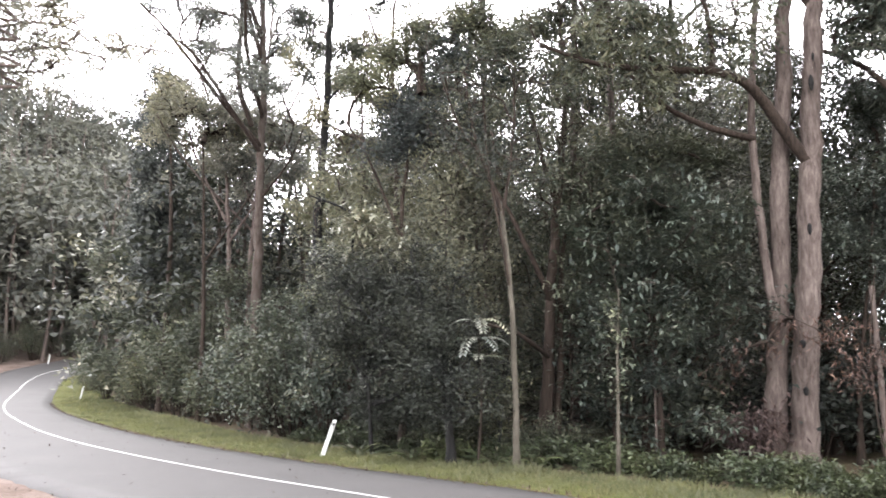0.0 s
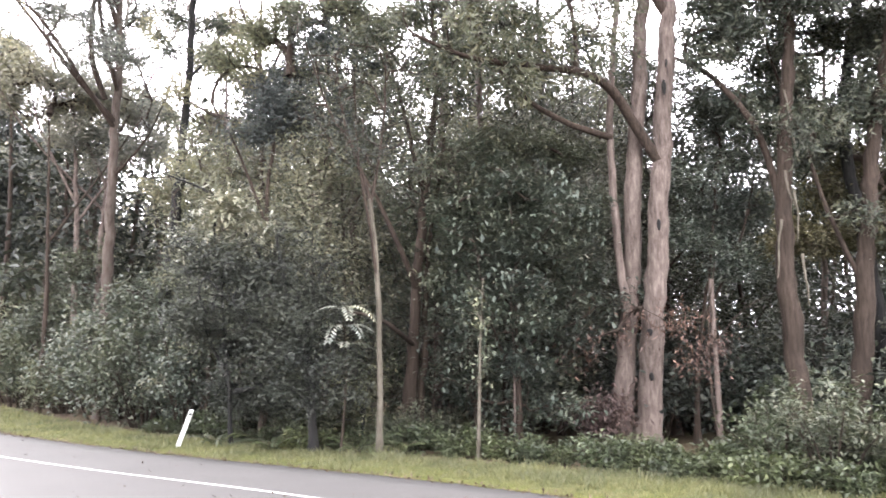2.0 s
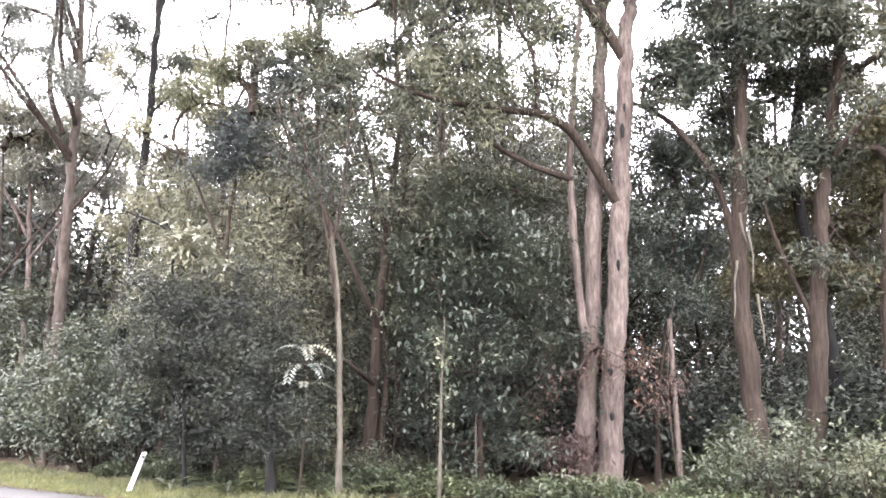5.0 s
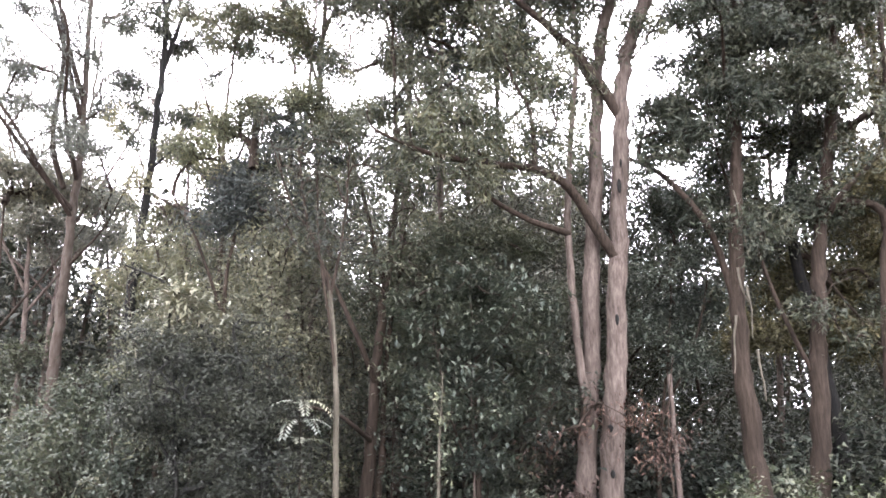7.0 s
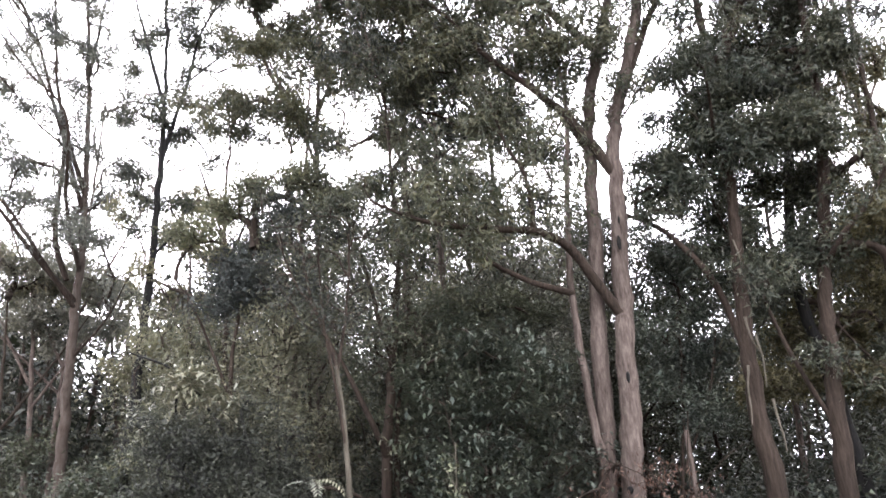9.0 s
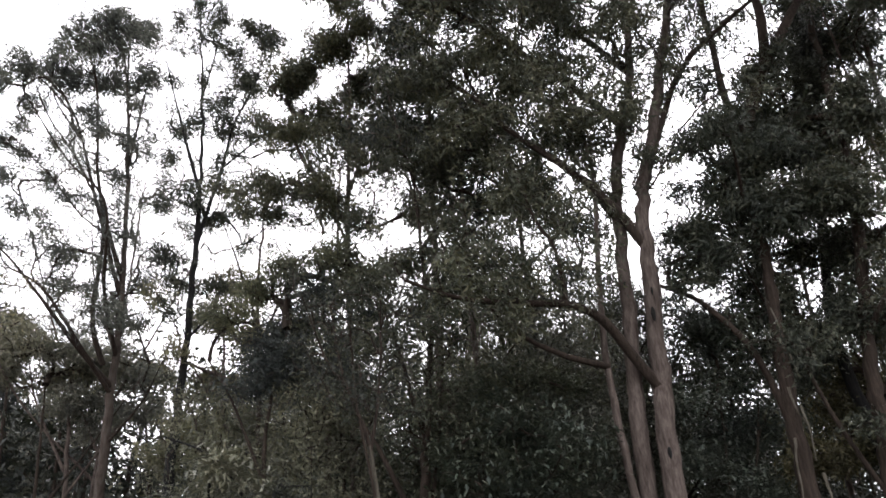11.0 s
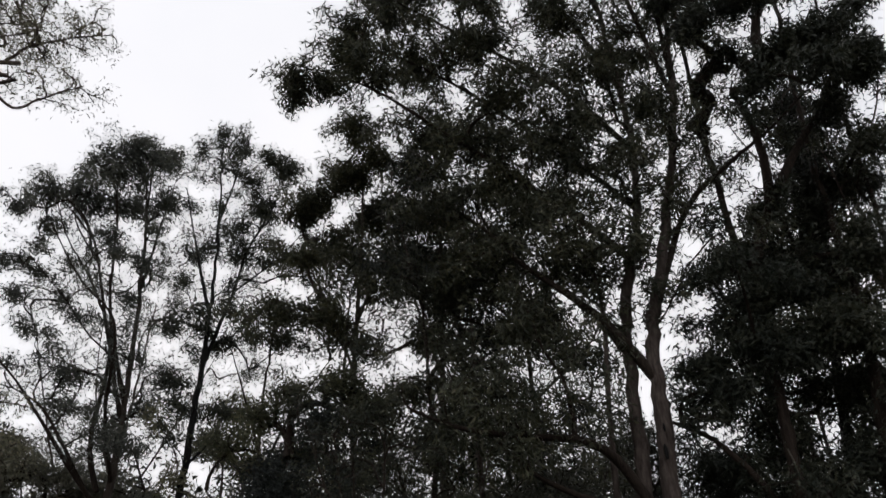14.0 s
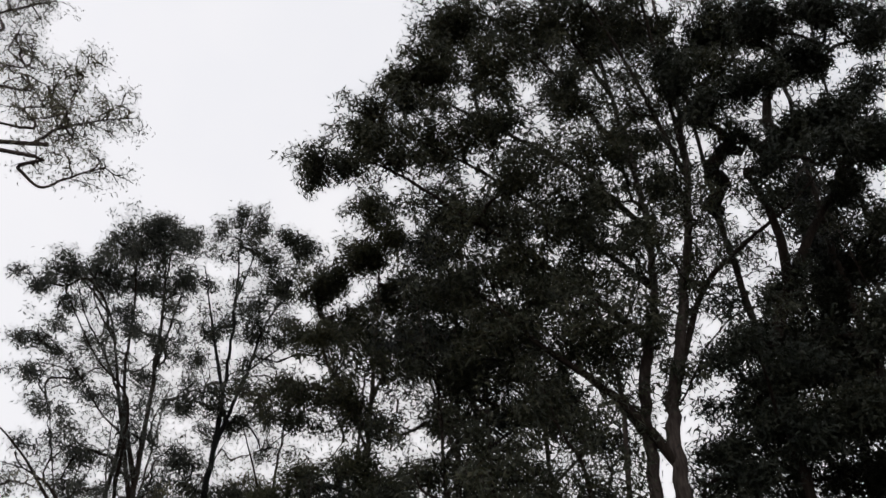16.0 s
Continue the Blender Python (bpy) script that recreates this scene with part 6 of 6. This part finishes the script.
UNDER = [
    wild_tree("understory_tree", "leafy green tree crowding the undergrowth", "tree", 6.5, 0.08, 280, 0.15, 2.2, BARK_BROWN, LEAF_BROAD, (27, 0.2, (0.17, 0.075), 0.3, 0.6, 0.0), 101, (0, 0, 0), light=True),
    wild_tree("understory_tree", "grey-green leafy tree crowding the undergrowth", "tree", 7.5, 0.09, 300, 0.15, 2.3, BARK_BROWN, LEAF_GREY_HAZED, (33, 0.2, (0.16, 0.06), 0.4, 0.4, 0.2), 102, (0, 0, 0), light=True),
    wild_tree("understory_tree", "olive-green young tree in the undergrowth", "tree", 8.5, 0.09, 300, 0.2, 2.2, BARK_GUM, LEAF_OLIVE, (30, 0.2, (0.16, 0.06), 0.5, 0.3, 0.3), 103, (0, 0, 0), light=True),
    wild_tree("understory_tree", "grey-green young gum in the undergrowth", "tree", 9.5, 0.1, 300, 0.25, 2.3, BARK_GUM, LEAF_GUM, (30, 0.2, (0.17, 0.056), 0.7, 0.15, 0.4), 104, (0, 0, 0), light=True),
]
planted(UNDER, scatter(14, -8, 25, 6.0, 19.0, 201, 2.0), 202, (0.9, 1.45))

TALL = [
    wild_tree("gum_tree", "tall slender gum deep in the wood", "tree", 19, 0.16, 280, 0.4, 3.3, BARK_GUM, LEAF_GUM, (30, 0.28, (0.28, 0.1), 0.7, 0.15, 0.4), 111, (0, 0, 0), light=True, apart=0.6),
    wild_tree("gum_tree", "tall grey-green gum deep in the wood", "tree", 16, 0.14, 280, 0.3, 3.1, BARK_BROWN, LEAF_GREY_HAZED, (30, 0.28, (0.28, 0.1), 0.7, 0.15, 0.4), 112, (0, 0, 0), light=True, apart=0.6),
    wild_tree("gum_tree", "tall dark gum deep in the wood", "tree", 14, 0.14, 280, 0.25, 3.0, BARK_BROWN, LEAF_DARK, (33, 0.28, (0.27, 0.11), 0.5, 0.3, 0.3), 113, (0, 0, 0), light=True, apart=0.6),
]
planted(TALL, scatter(12, 0, 26, 12.0, 34.0, 211, 3.4), 212, (0.6, 1.0))
planted([wild_tree("gum_tree", "dull gum crowding the shade", "tree", 13, 0.14, 330, 0.12, 3.0, BARK_BROWN, LEAF_GUM, (36, 0.26, (0.26, 0.1), 0.5, 0.3, 0.3), 117, (0, 0, 0), light=True, apart=0.6)], scatter(7, 27, 55, 9.5, 22.0, 231, 3.6), 232, (0.7, 1.0))
planted([wild_tree("gum_tree", "pale leafy gum behind the great trunks", "tree", 14, 0.13, 290, 0.25, 3.2, BARK_GUM, LEAF_OLIVE, (27, 0.26, (0.22, 0.075), 0.7, 0.15, 0.4), 115, (0, 0, 0), light=True, apart=0.55), wild_tree("gum_tree", "grey leafy gum behind the great trunks", "tree", 15, 0.13, 290, 0.28, 3.2, BARK_BROWN, LEAF_GREY_HAZED, (27, 0.26, (0.22, 0.075), 0.7, 0.15, 0.4), 116, (0, 0, 0), light=True, apart=0.55)], [(16.6, 23.0), (19.6, 23.5), (10.5, 26.5), (13, 30), (15.5, 27), (18, 31), (20.3, 27.5), (22.5, 32), (6.5, 29), (2, 29), (-3.5, 31)], 221, (0.8, 1.05))

BUSH = [
    shrub("shrub", "low leafy green shrub on the edge of the verge", "shrub", (0, 0, 0), 0.9, 1.5, 12, LEAF_SHRUB, (15, 0.1, (0.1, 0.06), 0.1, 0.75), 121, light=True),
    shrub("shrub", "knee-high weedy shrub on the edge of the verge", "shrub", (0, 0, 0), 0.7, 1.3, 12, LEAF_BROAD, (14, 0.1, (0.11, 0.06), 0.1, 0.75), 122, light=True),
    shrub("shrub", "arching green shrub on the edge of the wood", "shrub", (0, 0, 0), 1.3, 1.8, 13, LEAF_SHRUB, (16, 0.13, (0.11, 0.065), 0.2, 0.7), 123, light=True),
]
planted(BUSH, [(az, wood_edge(az) + o) for az, o in [(a * 2.4 - 11, (1.2, 2.4, 3.4, 1.8)[a % 4]) for a in range(26)] if not 11 < az < 32], 213, (0.65, 1.15))

HERB = [
    shrub("herb", "knee-high leafy green weed at the edge of the grass", "herb", (0, 0, 0), 0.42, 0.85, 10, LEAF_HERB, (6, 0.06, (0.1, 0.05), 0.1, 0.75), 124, light=True, group="weeds along the verge"),
    shrub("herb", "low leafy green weed at the edge of the grass", "herb", (0, 0, 0), 0.55, 0.75, 9, LEAF_HERB, (6, 0.06, (0.11, 0.045), 0.2, 0.6), 125, light=True, group="weeds along the verge"),
]
planted(HERB, [(az, wood_edge(az) + o) for az, o in [(a * 1.06 - 10, (-0.35, 0.5, 0.05, 1.1, -0.1)[a % 5] - (0.5 if a * 1.06 - 10 > 14 else 0)) for a in range(60)]] + [(24, 15.3), (26, 15.1), (28, 14.9), (30, 14.7), (22.5, 15.8), (29, 15.7), (26.5, 16.0), (24.8, 16.4), (31, 15.4)], 218, (0.65, 1.35))

SHOOT = [
    grown_tree("sapling", "thin bare-stemmed sapling in the shade", "tree", (0, 0, 0), [("trunk", [(0, 0, -0.05), (0.06, 0.03, 1.3), (0.0, 0.1, 2.4), (0.1, 0.05, 3.3)], 0.022, 0.007, 55, 0.4, 1.0)], BARK_BROWN, LEAF_BROAD, (11, 0.12, (0.13, 0.055), 0.25, 0.7, 0.1), 126, group="saplings in the shade", roots=1.1, sides=6, thin=False, apart=0.24),
    grown_tree("sapling", "thin leaning sapling in the shade", "tree", (0, 0, 0), [("trunk", [(0, 0, -0.05), (0.15, 0.0, 1.0), (0.22, 0.1, 2.0), (0.42, 0.05, 2.7)], 0.018, 0.006, 45, 0.35, 0.9), ("trunk", [(0.05, 0.05, -0.05), (-0.1, 0.1, 0.9), (-0.2, 0.1, 1.8)], 0.013, 0.005, 25, 0.4, 0.7)], BARK_DARK, LEAF_SHRUB, (11, 0.12, (0.12, 0.05), 0.25, 0.7, 0.1), 127, group="saplings in the shade", roots=1.1, sides=6, thin=False, apart=0.24),
    grown_tree("sapling", "slim grey sapling with few leaves", "tree", (0, 0, 0), [("trunk", [(0, 0, -0.05), (-0.04, 0.0, 1.6), (0.08, 0.0, 3.2), (0.02, 0.05, 4.6)], 0.03, 0.008, 60, 0.5, 1.1)], BARK_GUM, LEAF_BROAD, (15, 0.12, (0.13, 0.055), 0.25, 0.7, 0.1), 128, group="saplings in the shade", roots=1.1, sides=6, thin=False, apart=0.26),
]
planted(SHOOT, scatter(20, -8, 17, 0.8, 6.0, 219, 0.9), 220, (0.75, 1.25))

THICKET = [
    shrub("thicket", "tall grey-green thicket of tangled shrubs", "shrub", (0, 0, 0), 3.2, 3.6, 18, LEAF_SHRUB, (27, 0.22, (0.13, 0.072), 0.2, 0.6), 131, light=True),
    shrub("thicket", "tall dull green thicket of tangled shrubs", "shrub", (0, 0, 0), 4.2, 3.8, 18, LEAF_BROAD, (27, 0.24, (0.13, 0.072), 0.25, 0.6), 132, light=True),
]
planted(THICKET, [(-10.5, 25.5), (-13, 29), (-15.5, 33), (-18, 38), (-20, 43.5), (-21.5, 49), (-22.8, 55), (-12, 30), (-15, 36), (-18.5, 43), (-21, 52), (-9, 27), (-24, 63), (-8, 23.5), (-25.5, 84), (-27.5, 82), (-29.5, 80), (-31.5, 80), (-26.5, 90), (-30.5, 88), (-23.6, 84)], 214, (0.85, 1.3))
# thickets added to fill bright gaps; dark leaf colour deepens the shaded hollows
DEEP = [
    shrub("thicket", "thicket of dark leaves that stand in for shade under the trees", "shrub", (0, 0, 0), 3.4, 4.2, 16, LEAF_DARK, (18, 0.3, (0.2, 0.11), 0.3, 0.5), 134, light=True),
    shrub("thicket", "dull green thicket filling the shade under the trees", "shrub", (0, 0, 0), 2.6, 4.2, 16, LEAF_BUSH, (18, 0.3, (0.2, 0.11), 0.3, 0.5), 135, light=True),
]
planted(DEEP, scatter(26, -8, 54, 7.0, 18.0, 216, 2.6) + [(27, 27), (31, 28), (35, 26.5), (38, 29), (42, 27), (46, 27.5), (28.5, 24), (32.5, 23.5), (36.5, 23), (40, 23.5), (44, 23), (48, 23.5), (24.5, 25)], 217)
planted([shrub("thicket", "leafy shrub leaning out over the verge", "shrub", (0, 0, 0), 1.6, 2.0, 12, LEAF_HERB, (9, 0.11, (0.12, 0.055), 0.2, 0.7), 133), shrub("thicket", "leafy shrub with upright shoots over the verge", "shrub", (0, 0, 0), 2.3, 1.7, 9, LEAF_SHRUB, (9, 0.1, (0.11, 0.05), 0.15, 0.75), 136)], [(33, 14.2), (36, 13.2), (38.5, 13.8), (41, 12.9), (43.5, 13.4), (46.5, 13.0), (49, 13.4)], 215, (0.75, 1.05))

# ---- the far wooded hill ----


def far_wood(label, trees, az, depth, tall, leaf, bark, seed, size):
    """A wood far off: clumped crowns on stems, too many to count."""
    rng = np.random.default_rng(seed)
    leaves, stems = Heap(), Heap()
    for _ in range(trees):
        x, y = polar(rng.uniform(*az), rng.uniform(*depth))
        z, h = float(land(x, y)), rng.uniform(*tall)
        P = curve_through([(x, y, z - 0.3), (x + rng.normal() * 0.5, y, z + h * 0.5), (x + rng.normal(), y, z + h)], 6)
        stems.add(*tube(P, np.linspace(0.2, 0.05, 6), 5))
        c = []
        for _ in range(rng.integers(10, 16)):
            lobe = np.array([x, y, z + h * rng.uniform(0.2, 1.0)]) + rng.normal(size=3) * (1.8, 1.8, 0.5)
            c.extend(lobe + rng.normal(size=(7, 3)) * (0.9, 0.9, 0.5))
        leaves.add(*leaf_quads(rng, c, 7, 0.45, size, 0.4, 0.4, simple=True))
    crown = leaves.make("far_wood", leaf, None, smooth=False)
    tagged(crown, label, "wood", kind="stuff")
    stems.make("branchwork", bark, crown)["kind"] = "stuff"


# the hill's haze is only its pale leaf colour
far_wood("grey-green wood covering the far hillside, haze painted into its leaves", 290, (-40, -18), (80, 150), (13, 20), LEAF_HILL_HAZED, BARK_GUM, 151, (0.8, 0.45))
# a paler wood; its haze is painted into the leaves
far_wood("pale wood beyond the bend behind the trees, haze painted into its leaves", 80, (-21, 12), (44, 60), (8, 14), LEAF_GREY_HAZED, BARK_GUM, 153, (0.5, 0.26))
# dark leaf colour stands in for deep shade between the trunks
far_wood("wood closing the view behind the gums, shade put into its dark leaves", 190, (-20, 62), (40, 62), (10, 17), LEAF_DARK, BARK_BROWN, 152, (0.5, 0.24))


def build_litter():
    """Fallen leaves along the edge of the asphalt, on the near shoulder and, thinly, on the road."""
    rng = np.random.default_rng(161)
    seen = np.where((ROAD[:, 1] > 2) & (ROAD[:, 1] < 45))[0]
    k = rng.choice(seen, 4200)
    kind = rng.uniform(size=len(k))
    off = np.where(kind < 0.72, FAR_EDGE - 0.06 + rng.normal(size=len(k)) * 0.07, np.where(kind < 0.94, -3.35 - rng.uniform(0, 1, len(k)) ** 2 * 3.5, rng.uniform(-3.1, FAR_EDGE, len(k))))
    B = ROAD[k] + ASIDE[k] * off[:, None] + ALONG[k] * rng.uniform(-0.2, 0.2, (len(k), 1))
    u = np.clip((off + 3.2) / (FAR_EDGE + 3.2), 0, 1)
    z = land(B[:, 0], B[:, 1]) + np.where((off > -3.2) & (off < FAR_EDGE), 0.03 * (1 - (2 * u - 1) ** 2) + 0.012, 0.015)
    V, F = leaf_quads(rng, np.concatenate([B, z[:, None]], 1), 1, 0.004, (0.075, 0.03), 0.0, 0.93)
    ob = mesh_object("fallen_leaves", V, F, LEAF_DEAD, smooth=False)
    tagged(ob, "dry brown leaves fallen along the road edge", "leaf litter", kind="stuff")


build_litter()
